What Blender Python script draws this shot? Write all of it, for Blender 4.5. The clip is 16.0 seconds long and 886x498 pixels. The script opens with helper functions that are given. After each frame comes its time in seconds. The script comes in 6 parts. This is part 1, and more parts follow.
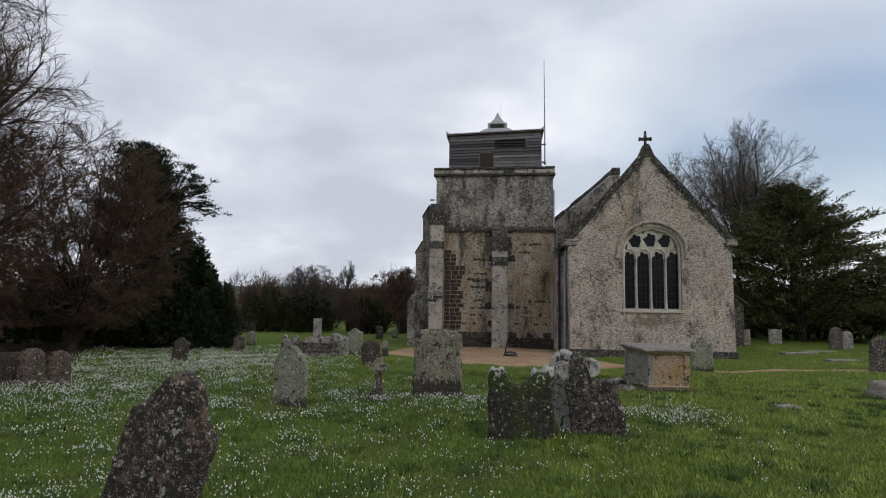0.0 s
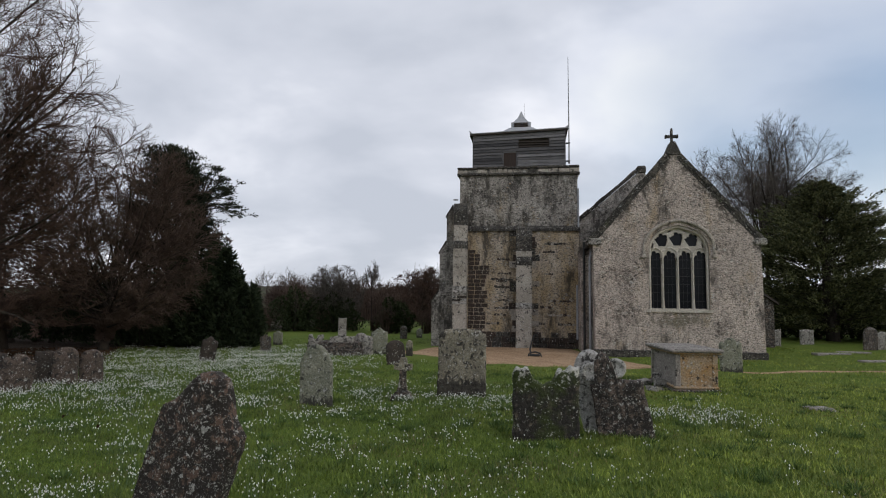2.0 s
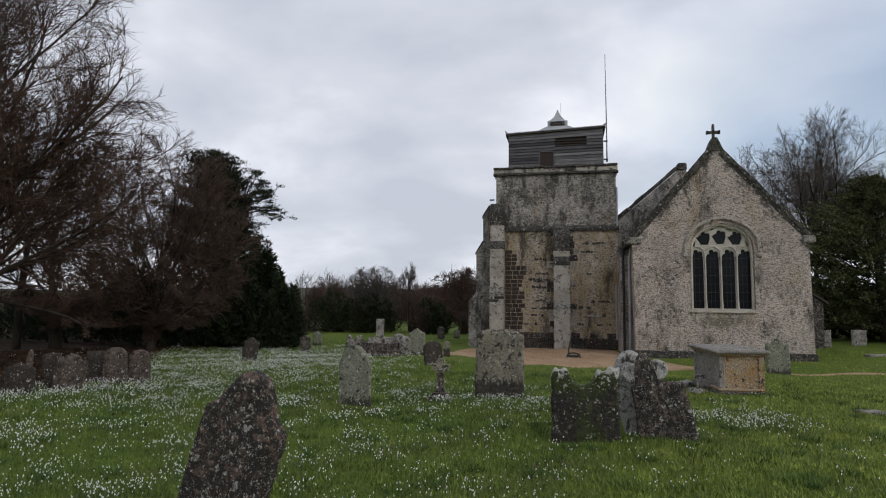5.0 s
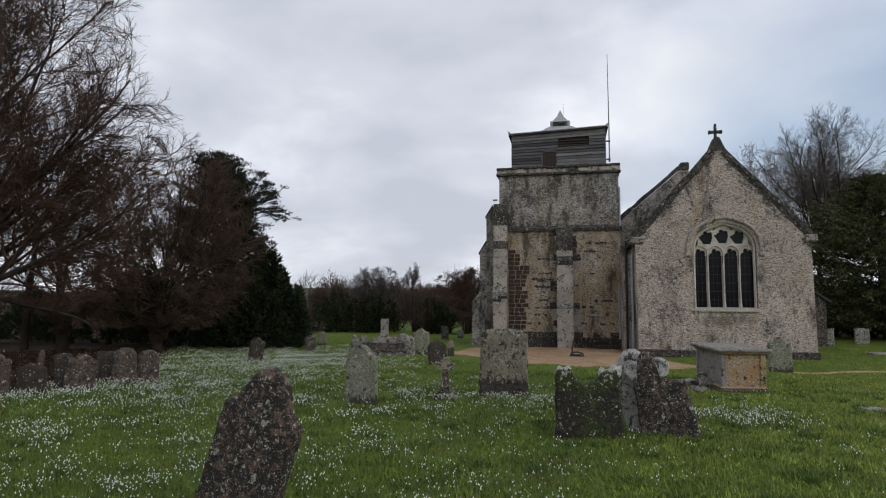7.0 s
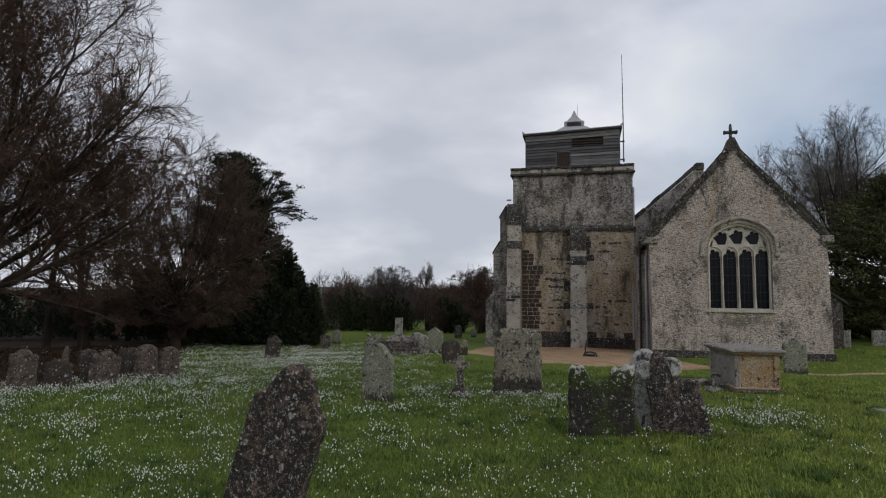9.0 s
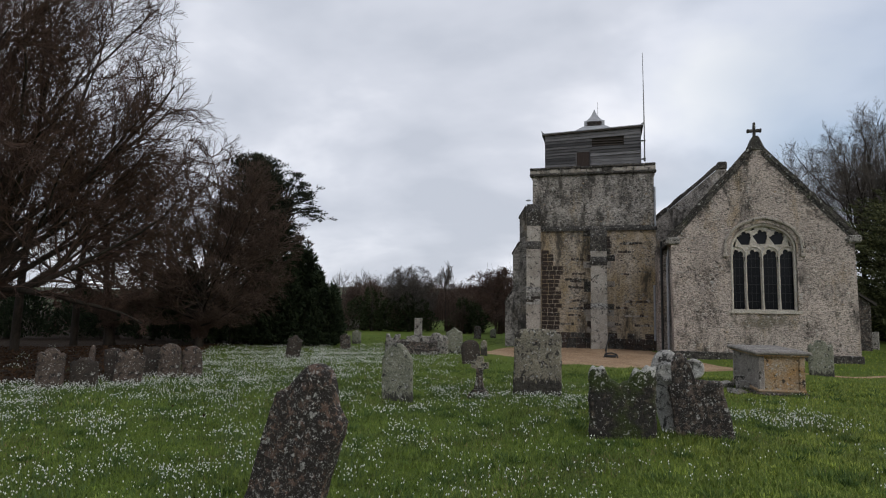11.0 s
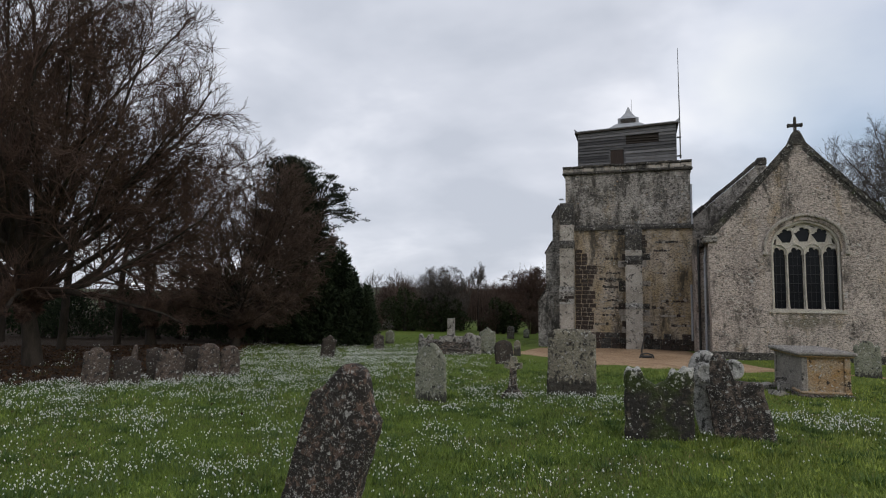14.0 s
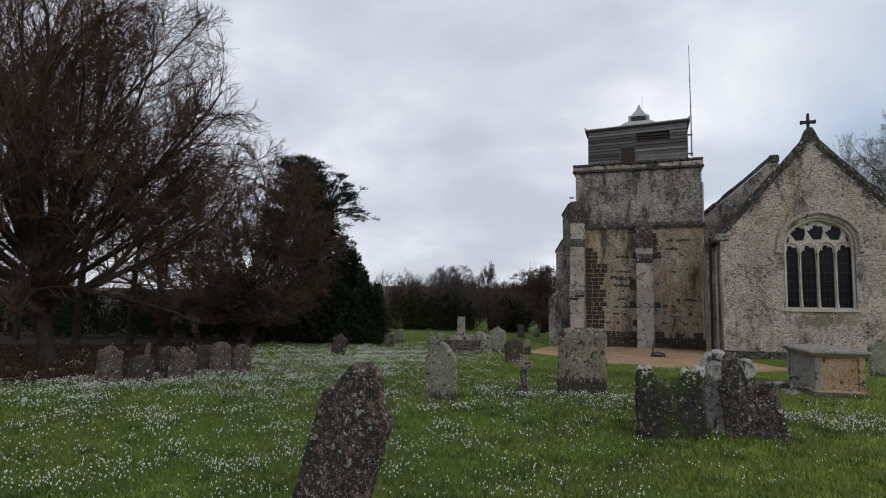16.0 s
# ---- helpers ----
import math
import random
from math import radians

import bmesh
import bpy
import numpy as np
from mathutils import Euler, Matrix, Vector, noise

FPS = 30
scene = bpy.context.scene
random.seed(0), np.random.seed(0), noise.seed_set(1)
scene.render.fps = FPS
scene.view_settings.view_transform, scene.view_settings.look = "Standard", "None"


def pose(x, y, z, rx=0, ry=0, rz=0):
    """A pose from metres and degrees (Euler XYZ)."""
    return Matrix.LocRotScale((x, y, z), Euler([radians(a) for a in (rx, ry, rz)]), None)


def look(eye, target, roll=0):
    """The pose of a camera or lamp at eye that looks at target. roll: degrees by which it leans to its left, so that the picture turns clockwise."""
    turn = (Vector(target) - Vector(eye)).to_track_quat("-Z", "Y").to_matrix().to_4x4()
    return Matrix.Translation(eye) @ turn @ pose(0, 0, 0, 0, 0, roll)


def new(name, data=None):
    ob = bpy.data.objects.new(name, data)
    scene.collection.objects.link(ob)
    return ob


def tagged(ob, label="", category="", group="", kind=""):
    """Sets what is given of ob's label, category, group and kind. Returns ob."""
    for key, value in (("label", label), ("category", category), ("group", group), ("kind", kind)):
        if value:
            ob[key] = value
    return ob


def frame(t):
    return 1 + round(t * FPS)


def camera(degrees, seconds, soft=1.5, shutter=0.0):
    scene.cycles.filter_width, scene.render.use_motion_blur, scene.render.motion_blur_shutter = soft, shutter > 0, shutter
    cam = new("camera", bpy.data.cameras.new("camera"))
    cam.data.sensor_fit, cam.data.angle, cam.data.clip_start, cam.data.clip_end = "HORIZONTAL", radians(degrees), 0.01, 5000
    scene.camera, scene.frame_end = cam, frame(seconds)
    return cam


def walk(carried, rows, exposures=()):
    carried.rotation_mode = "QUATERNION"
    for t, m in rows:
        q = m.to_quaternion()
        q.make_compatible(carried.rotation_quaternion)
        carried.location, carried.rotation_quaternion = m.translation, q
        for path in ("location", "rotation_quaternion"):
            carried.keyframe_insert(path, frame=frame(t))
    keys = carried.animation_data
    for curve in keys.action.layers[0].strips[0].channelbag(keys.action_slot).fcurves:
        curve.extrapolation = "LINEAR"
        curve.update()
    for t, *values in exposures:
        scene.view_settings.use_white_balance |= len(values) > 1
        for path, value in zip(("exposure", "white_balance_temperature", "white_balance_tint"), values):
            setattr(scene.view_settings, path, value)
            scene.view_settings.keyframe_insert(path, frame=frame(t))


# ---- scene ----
cam = camera(71.67, 16.0, soft=1.1)
EYE = 1.6
# seconds, metres ahead, yaw, pitch, roll
ROWS = [
    (0.0, 0.407, 5.83, 4.94, -0.70),
    (0.5, 0.403, 6.44, 4.92, -0.67),
    (1.0, 0.409, 7.05, 4.92, -0.68),
    (1.5, 0.401, 7.65, 4.91, -0.70),
    (2.0, 0.402, 8.06, 4.90, -0.67),
    (2.5, 0.407, 8.59, 4.91, -0.67),
    (3.0, 0.402, 9.19, 4.90, -0.67),
    (3.5, 0.405, 9.62, 4.92, -0.69),
    (4.0, 0.406, 10.44, 4.93, -0.71),
    (6.5, 0.374, 11.93, 4.92, -0.31),
    (7.0, 0.238, 11.79, 4.91, -0.30),
    (7.5, 0.171, 12.04, 4.89, -0.28),
    (8.0, 0.108, 12.05, 4.90, -0.25),
    (8.5, 0.064, 12.17, 4.85, -0.29),
    (9.0, 0.056, 12.99, 4.84, -0.60),
    (11.5, 0.047, 15.16, 4.85, -0.63),
    (12.0, 0.048, 15.68, 4.84, -0.62),
    (12.5, 0.039, 16.15, 4.84, -0.59),
    (13.0, 0.037, 16.71, 4.84, -0.58),
    (13.5, 0.038, 17.36, 4.85, -0.53),
    (14.0, 0.037, 17.82, 4.83, -0.57),
    (14.5, 0.028, 17.95, 4.80, -0.65),
    (15.0, 0.032, 18.24, 4.77, -0.63),
    (15.5, 0.033, 18.49, 4.75, -0.54),
    (16.0, 0.031, 18.75, 4.70, -0.54),
]
walk(cam, [(t, pose(0, ahead, EYE, 90 + pitch, roll, yaw)) for t, ahead, yaw, pitch, roll in ROWS],
     exposures=[(0.0, 0.0), (8.7, 0.0), (9.0, -0.2), (10.0, -0.15), (11.2, 0.0), (16.0, 0.0)])

# ---- world, sun ----
world = bpy.data.worlds.new("overcast_sky")
scene.world = world
world.use_nodes = True
wt = world.node_tree
wt.nodes.clear()
w_out = wt.nodes.new("ShaderNodeOutputWorld")
w_sky = wt.nodes.new("ShaderNodeTexSky")
w_sky.sky_type, w_sky.sun_disc = "NISHITA", False
w_sky.sun_elevation, w_sky.sun_rotation = radians(28), radians(110)
w_blue = wt.nodes.new("ShaderNodeBackground")
w_blue.inputs["Strength"].default_value = 0.15
w_cloud = wt.nodes.new("ShaderNodeBackground")
w_cloud.inputs["Strength"].default_value = 1.05
w_mix = wt.nodes.new("ShaderNodeMixShader")
w_tc = wt.nodes.new("ShaderNodeTexCoord")
w_sep = wt.nodes.new("ShaderNodeSeparateXYZ")
w_add = wt.nodes.new("ShaderNodeMath")
w_add.operation, w_add.inputs[1].default_value = "ADD", 0.42
w_max = wt.nodes.new("ShaderNodeMath")
w_max.operation, w_max.inputs[1].default_value = "MAXIMUM", 0.1
w_div = wt.nodes.new("ShaderNodeVectorMath")
w_div.operation = "DIVIDE"
w_comb = wt.nodes.new("ShaderNodeCombineXYZ")
wt.links.new(w_tc.outputs["Generated"], w_sep.inputs[0])
wt.links.new(w_sep.outputs["Z"], w_add.inputs[0])
wt.links.new(w_add.outputs[0], w_max.inputs[0])
for i in range(3):
    wt.links.new(w_max.outputs[0], w_comb.inputs[i])
wt.links.new(w_tc.outputs["Generated"], w_div.inputs[0])
wt.links.new(w_comb.outputs[0], w_div.inputs[1])


def sky_noise(scale, detail, offset):
    mp = wt.nodes.new("ShaderNodeMapping")
    mp.inputs["Location"].default_value = offset
    mp.inputs["Scale"].default_value = (0.85, 1.0, 0.8)
    wt.links.new(w_div.outputs[0], mp.inputs[0])
    nz = wt.nodes.new("ShaderNodeTexNoise")
    nz.inputs["Scale"].default_value, nz.inputs["Detail"].default_value = scale, detail
    nz.inputs["Roughness"].default_value, nz.inputs["Distortion"].default_value = 0.5, 0.15
    wt.links.new(mp.outputs[0], nz.inputs["Vector"])
    return nz.outputs[0]


def sky_ramp(source, stops):
    rp = wt.nodes.new("ShaderNodeValToRGB")
    while len(rp.color_ramp.elements) < len(stops):
        rp.color_ramp.elements.new(0.5)
    for e, (at, c) in zip(rp.color_ramp.elements, stops):
        e.position, e.color = at, (*c, 1)
    wt.links.new(source, rp.inputs[0])
    return rp.outputs[0]


wt.links.new(sky_ramp(sky_noise(1.9, 5, (3.1, 0.4, 0)), [(0.34, (0.54, 0.575, 0.655)), (0.45, (0.65, 0.68, 0.76)), (0.55, (0.83, 0.85, 0.92)), (0.66, (0.98, 0.985, 1.0))]), w_cloud.inputs["Color"])
# the cloud thins towards the east (the right of the church) and lets blue through
w_sum = wt.nodes.new("ShaderNodeMath")
w_sum.operation = "MULTIPLY_ADD"
w_sum.inputs[1].default_value = -0.55
wt.links.new(w_sep.outputs["X"], w_sum.inputs[0])
wt.links.new(sky_noise(0.8, 3, (7.0, 2.0, 1.0)), w_sum.inputs[2])
wt.links.new(sky_ramp(w_sum.outputs[0], [(0.08, (0.2, 0.2, 0.2)), (0.40, (0.97, 0.97, 0.97))]), w_mix.inputs[0])
wt.links.new(w_sky.outputs[0], w_blue.inputs[0])
wt.links.new(w_blue.outputs[0], w_mix.inputs[1])
wt.links.new(w_cloud.outputs[0], w_mix.inputs[2])
wt.links.new(w_mix.outputs[0], w_out.inputs[0])

sun = new("sun", bpy.data.lights.new("sun", "SUN"))
sun.data.energy, sun.data.angle, sun.data.color = 0.5, radians(25), (1.0, 0.96, 0.9)
sun.matrix_world = look((30, -20, 30), (0, 10, 0))


# ---- material helpers ----
class Mat:
    """A short way to write node materials."""

    def __init__(self, name, rough=0.9, spec=0.25, metal=0.0):
        self.m = bpy.data.materials.new(name)
        self.m.use_nodes = True
        self.t = self.m.node_tree
        self.b = self.t.nodes["Principled BSDF"]
        self.b.inputs["Roughness"].default_value = rough
        self.b.inputs["Specular IOR Level"].default_value = spec
        self.b.inputs["Metallic"].default_value = metal
        self.co = self.t.nodes.new("ShaderNodeTexCoord").outputs["Object"]

    def put(self, value, socket):
        if isinstance(value, (int, float)):
            socket.default_value = value
        elif isinstance(value, tuple):
            socket.default_value = (*value, 1) if len(value) == 3 and len(socket.default_value) == 4 else value
        else:
            self.t.links.new(value, socket)

    def map(self, scale, offset=(0, 0, 0)):
        n = self.t.nodes.new("ShaderNodeMapping")
        n.inputs["Scale"].default_value, n.inputs["Location"].default_value = scale, offset
        self.t.links.new(self.co, n.inputs[0])
        return n.outputs[0]

    def noise(self, scale, detail=4, rough=0.55, co=None, distort=0.0):
        n = self.t.nodes.new("ShaderNodeTexNoise")
        n.inputs["Scale"].default_value, n.inputs["Detail"].default_value = scale, detail
        n.inputs["Roughness"].default_value, n.inputs["Distortion"].default_value = rough, distort
        self.t.links.new(co or self.co, n.inputs["Vector"])
        return n.outputs[0]

    def voronoi(self, scale, out="Distance", feature="F1", co=None):
        n = self.t.nodes.new("ShaderNodeTexVoronoi")
        n.feature = feature
        n.inputs["Scale"].default_value = scale
        self.t.links.new(co or self.co, n.inputs["Vector"])
        return n.outputs[out]

    def ramp(self, source, *stops):
        n = self.t.nodes.new("ShaderNodeValToRGB")
        while len(n.color_ramp.elements) < len(stops):
            n.color_ramp.elements.new(0.5)
        for e, (at, c) in zip(n.color_ramp.elements, stops):
            e.position, e.color = at, (c, c, c, 1) if isinstance(c, (int, float)) else (*c, 1)
        self.t.links.new(source, n.inputs[0])
        return n.outputs[0]

    def mix(self, fac, a, b, how="MIX"):
        n = self.t.nodes.new("ShaderNodeMix")
        n.data_type, n.blend_type = "RGBA", how
        self.put(fac, n.inputs[0])
        self.put(a, n.inputs[6])
        self.put(b, n.inputs[7])
        return n.outputs[2]

    def math(self, op, a, b=0.0, clamp=False):
        n = self.t.nodes.new("ShaderNodeMath")
        n.operation, n.use_clamp = op, clamp
        self.put(a, n.inputs[0])
        self.put(b, n.inputs[1])
        return n.outputs[0]

    def island(self):
        return self.t.nodes.new("ShaderNodeNewGeometry").outputs["Random Per Island"]

    def each(self):
        return self.t.nodes.new("ShaderNodeObjectInfo").outputs["Random"]

    def xyz(self):
        n = self.t.nodes.new("ShaderNodeSeparateXYZ")
        self.t.links.new(self.co, n.inputs[0])
        return n.outputs

    def done(self, colour, bump=None, strength=0.4, distance=0.02, rough=None):
        self.put(colour, self.b.inputs["Base Color"])
        if rough is not None:
            self.put(rough, self.b.inputs["Roughness"])
        if bump is not None:
            n = self.t.nodes.new("ShaderNodeBump")
            n.inputs["Strength"].default_value, n.inputs["Distance"].default_value = strength, distance
            self.t.links.new(bump, n.inputs["Height"])
            self.t.links.new(n.outputs[0], self.b.inputs["Normal"])
        return self.m


def weathered_stone(name, pale, deep, dark=0.45, white=0.5, moss=0.2, ochre=0.1, size=1.0, crust=0.0, cap=0.0):
    """Old limestone with black crust, white and ochre lichen rings and moss. Amounts are 0 to 1."""
    m = Mat(name)
    warp = m.mix(0.12, m.co, m.t.nodes[m.noise(3 * size, 3).node.name].outputs["Color"])
    col = m.mix(m.ramp(m.noise(2.2 * size, 6), (0.35, 0.0), (0.65, 1.0)), pale, deep)
    col = m.mix(m.ramp(m.noise(9 * size, 9, 0.72, warp), (0.64 - 0.3 * dark, 0.0), (0.69 - 0.3 * dark, 0.92)), col, (0.028, 0.026, 0.024))
    col = m.mix(m.ramp(m.noise(1.7 * size, 5, 0.6, m.map((1, 1, 1), (4, 1, 2))), (0.72 - 0.28 * moss, 0.0), (0.82 - 0.28 * moss, 0.8)), col, (0.045, 0.062, 0.016))
    fine = m.mix(0.10, m.co, m.t.nodes[m.noise(22 * size, 4, 0.7).node.name].outputs["Color"])
    for k, (cells, share, tone) in enumerate(((46, 1.0, 0.60), (24, 0.8, 0.52), (12, 0.45, 0.42))):
        co = m.mix(1.0, fine, (3.1 * k, 1.7 * k, 0.9 * k), "ADD")
        cell = m.t.nodes.new("ShaderNodeSeparateColor")
        m.t.links.new(m.voronoi(cells * size, "Color", co=co), cell.inputs[0])
        disc = m.math("ADD", m.voronoi(cells * size, co=co), m.math("MULTIPLY", m.noise(cells * 2.2 * size, 5, 0.75), 0.55))
        rim = m.math("ADD", m.math("MULTIPLY", cell.outputs[1], 0.36), 0.32)
        spot = m.ramp(m.math("SUBTRACT", rim, disc), (0.0, 0.0), (0.05, 0.85))
        chosen = m.math("LESS_THAN", cell.outputs[0], share * (0.12 + 0.75 * white))
        col = m.mix(m.math("MULTIPLY", spot, chosen), col, (tone, tone * 0.985, tone * 0.92))
    rings = m.math("LESS_THAN", m.math("ADD", m.voronoi(7 * size, co=m.map((1, 1, 1), (2, 7, 1))), m.math("MULTIPLY", m.noise(14 * size, 5, 0.7), 0.8)), 0.30 + 0.5 * ochre)
    col = m.mix(m.math("MULTIPLY", rings, 0.7), col, (0.34, 0.22, 0.075))
    if crust:
        # a black crust with a ragged edge has crept up the stone
        edge = m.math("ADD", m.xyz()[2], m.math("MULTIPLY", m.math("SUBTRACT", m.noise(11, 6, 0.75, m.map((1.6, 1.6, 0.7))), 0.5), 0.75))
        col = m.mix(m.ramp(m.math("SUBTRACT", crust, edge), (0.0, 0.0), (0.03, 0.85)), col, (0.03, 0.027, 0.025))
    if cap:
        # white lichen has spread down from the top of the stone
        edge = m.math("ADD", m.xyz()[2], m.math("MULTIPLY", m.math("SUBTRACT", m.noise(13, 6, 0.75), 0.5), 0.8))
        col = m.mix(m.ramp(m.math("SUBTRACT", edge, cap), (0.0, 0.0), (0.03, 0.8)), col, (0.50, 0.49, 0.45))
    col = m.mix(0.75, col, m.ramp(m.noise(60 * size, 5, 0.8), (0.35, 0.25), (0.65, 1.5)), "MULTIPLY")
    return m.done(col, m.math("ADD", m.noise(24 * size, 8, 0.7), m.math("MULTIPLY", m.voronoi(16 * size), 0.5)), 0.9, 0.03)


def rubble_wall(name, plaster, flint, cover, stain, ochre, gable=False):
    """Flint rubble under the remains of a lime render; cover is how much render is left."""
    m = Mat(name)
    warp = m.mix(0.04, m.co, m.t.nodes[m.noise(5, 3).node.name].outputs["Color"])
    cell = m.t.nodes.new("ShaderNodeSeparateColor")
    m.t.links.new(m.voronoi(8.5, "Color", co=warp), cell.inputs[0])
    stones = m.ramp(cell.outputs[0], (0.0, tuple(c * 0.35 for c in flint)), (0.5, flint), (0.8, tuple(min(0.6, c * 1.9) for c in flint)), (1.0, (0.45, 0.44, 0.42)))
    joint = m.ramp(m.voronoi(8.5, feature="DISTANCE_TO_EDGE", co=warp), (0.02, 0.0), (0.12, 1.0))
    stones = m.mix(joint, tuple(c * 0.75 for c in plaster), stones)
    render = m.mix(m.ramp(m.noise(1.3, 6, 0.6), (0.35, 0.0), (0.65, 1.0)), plaster, tuple(c * 0.72 for c in plaster))
    left = m.ramp(m.math("ADD", m.math("MULTIPLY", m.noise(0.9, 5, 0.6), 0.6), m.math("MULTIPLY", m.noise(7, 6, 0.7), 0.4)), (0.60 - 0.25 * cover, 0.0), (0.68 - 0.25 * cover, 1.0))
    col = m.mix(left, stones, render)
    warm = m.ramp(m.noise(0.9, 6, 0.65, m.map((1.6, 1.6, 0.5), (1.3, 0, 0.2))), (0.60 - 0.2 * ochre, 0.0), (0.80 - 0.2 * ochre, 0.75))
    col = m.mix(warm, col, (0.36, 0.26, 0.13))
    run = m.ramp(m.noise(1.1, 7, 0.7, m.map((1.7, 1.7, 0.55), (3, 1, 6))), (0.66 - 0.25 * stain, 0.0), (0.78 - 0.25 * stain, 0.85))
    col = m.mix(run, col, (0.035, 0.033, 0.029))
    fleck = m.ramp(m.noise(17, 5, 0.75, m.map((0.75, 0.75, 2.0), (5, 5, 1))), (0.50, 0.0), (0.57, 0.9))
    col = m.mix(m.math("MULTIPLY", fleck, 0.85), col, (0.06, 0.056, 0.05))
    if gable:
        # ragged dark patches spread down from the coping, and moss below the sill
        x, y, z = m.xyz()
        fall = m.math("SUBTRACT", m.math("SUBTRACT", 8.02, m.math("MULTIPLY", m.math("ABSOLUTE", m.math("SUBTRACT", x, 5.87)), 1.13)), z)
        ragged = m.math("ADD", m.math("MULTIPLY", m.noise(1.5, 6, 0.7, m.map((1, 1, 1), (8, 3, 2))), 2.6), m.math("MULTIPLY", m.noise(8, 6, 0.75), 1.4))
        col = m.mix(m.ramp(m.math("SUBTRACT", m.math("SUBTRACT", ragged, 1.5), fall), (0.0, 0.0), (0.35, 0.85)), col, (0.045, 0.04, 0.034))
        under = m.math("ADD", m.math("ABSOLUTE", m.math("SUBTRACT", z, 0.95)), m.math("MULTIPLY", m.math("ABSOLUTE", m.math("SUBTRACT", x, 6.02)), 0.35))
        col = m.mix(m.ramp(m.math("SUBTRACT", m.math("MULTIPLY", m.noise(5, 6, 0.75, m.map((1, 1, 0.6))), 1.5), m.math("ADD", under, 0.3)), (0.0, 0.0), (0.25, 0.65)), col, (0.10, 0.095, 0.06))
    white = m.math("LESS_THAN", m.math("ADD", m.voronoi(7.0, co=warp), m.math("MULTIPLY", m.noise(6, 4), 0.6)), 0.40)
    col = m.mix(m.math("MULTIPLY", white, 0.6), col, (0.58, 0.57, 0.53))
    return m.done(col, m.math("ADD", m.math("MULTIPLY", joint, 0.22), m.noise(14, 7, 0.75)), 1.0, 0.05)


# ---- materials ----
M_FRONT = weathered_stone("brown_lichened_stone", (0.21, 0.135, 0.10), (0.10, 0.068, 0.055), 0.72, 0.8, 0.05, 0.05, 1.5)
M_MOSSY = weathered_stone("mossy_black_stone", (0.15, 0.12, 0.09), (0.05, 0.042, 0.035), 0.75, 0.16, 0.95, 0.1, 1.0, 0.0, 0.86)
M_PALE = weathered_stone("pale_lichened_stone", (0.33, 0.31, 0.28), (0.18, 0.165, 0.145), 0.45, 0.85, 0.1, 0.1)
M_WHITE = weathered_stone("white_lichened_stone", (0.52, 0.51, 0.48), (0.30, 0.29, 0.27), 0.42, 0.9, 0.05, 0.05)
M_OLIVE = weathered_stone("olive_grey_stone", (0.26, 0.235, 0.175), (0.16, 0.145, 0.115), 0.4, 0.32, 0.2, 0.18, 1.0, 0.33)
M_GREY = weathered_stone("grey_green_stone", (0.25, 0.25, 0.19), (0.16, 0.165, 0.125), 0.3, 0.2, 0.3, 0.12, 1.0, 0.14)
M_BROWN = weathered_stone("dark_brown_stone", (0.17, 0.13, 0.105), (0.08, 0.064, 0.054), 0.62, 0.5, 0.1, 0.06, 1.25)
# M_BROWN darkened for the row, with the beech's shade put into its colour
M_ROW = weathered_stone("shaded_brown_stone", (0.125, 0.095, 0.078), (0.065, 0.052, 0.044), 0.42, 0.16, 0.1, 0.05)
M_BLACK = weathered_stone("black_stone", (0.07, 0.055, 0.045), (0.035, 0.03, 0.026), 0.4, 0.05, 0.3, 0.0)
M_TOMB = weathered_stone("ochre_lichened_tomb_stone", (0.36, 0.29, 0.21), (0.34, 0.19, 0.065), 0.28, 0.3, 0.1, 0.6)
M_SLAB = weathered_stone("grey_tomb_slab", (0.30, 0.27, 0.245), (0.20, 0.185, 0.165), 0.25, 0.25, 0.1, 0.15)
M_DRESS = weathered_stone("pale_dressed_stone", (0.44, 0.40, 0.35), (0.29, 0.26, 0.22), 0.3, 0.12, 0.05, 0.08, 0.7)
M_QUOIN = weathered_stone("dark_ironstone", (0.075, 0.054, 0.043), (0.04, 0.031, 0.026), 0.3, 0.02, 0.05, 0.02, 0.8)
M_COPING = weathered_stone("mossy_coping_stone", (0.11, 0.10, 0.085), (0.05, 0.046, 0.04), 0.55, 0.22, 0.25, 0.1, 0.8)
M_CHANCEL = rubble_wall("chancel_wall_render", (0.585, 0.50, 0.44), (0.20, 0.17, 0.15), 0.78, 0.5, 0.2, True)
M_TOWER = rubble_wall("tower_wall_rubble", (0.60, 0.51, 0.41), (0.16, 0.13, 0.10), 0.84, 0.66, 1.15)
M_UPPER = rubble_wall("tower_upper_rubble", (0.49, 0.45, 0.405), (0.16, 0.148, 0.13), 0.55, 0.75, 0.2)


def plain(name, c1, c2, scale=4.0, rough=0.85, spec=0.25, metal=0.0, bump=0.3, dist=0.01, stretch=(1, 1, 1)):
    m = Mat(name, rough, spec, metal)
    co = m.map(stretch)
    col = m.mix(m.ramp(m.noise(scale, 6, 0.6, co), (0.3, 0.0), (0.7, 1.0)), c1, c2)
    col = m.mix(0.5, col, m.ramp(m.noise(scale * 9, 4, 0.7, co), (0.3, 0.55), (0.7, 1.3)), "MULTIPLY")
    return m.done(col, m.noise(scale * 9, 5, 0.7, co), bump, dist)


def varied(name, c1, c2, rough=0.8, spec=0.2, by="island", patch=(0.8, 0.6, 1.3)):
    m = Mat(name, rough, spec)
    pick = m.island() if by == "island" else m.each()
    col = m.mix(pick, c1, c2)
    col = m.mix(0.4, col, m.ramp(m.noise(patch[0], 5, 0.6), (0.3, patch[1]), (0.7, patch[2])), "MULTIPLY")
    return m.done(col)


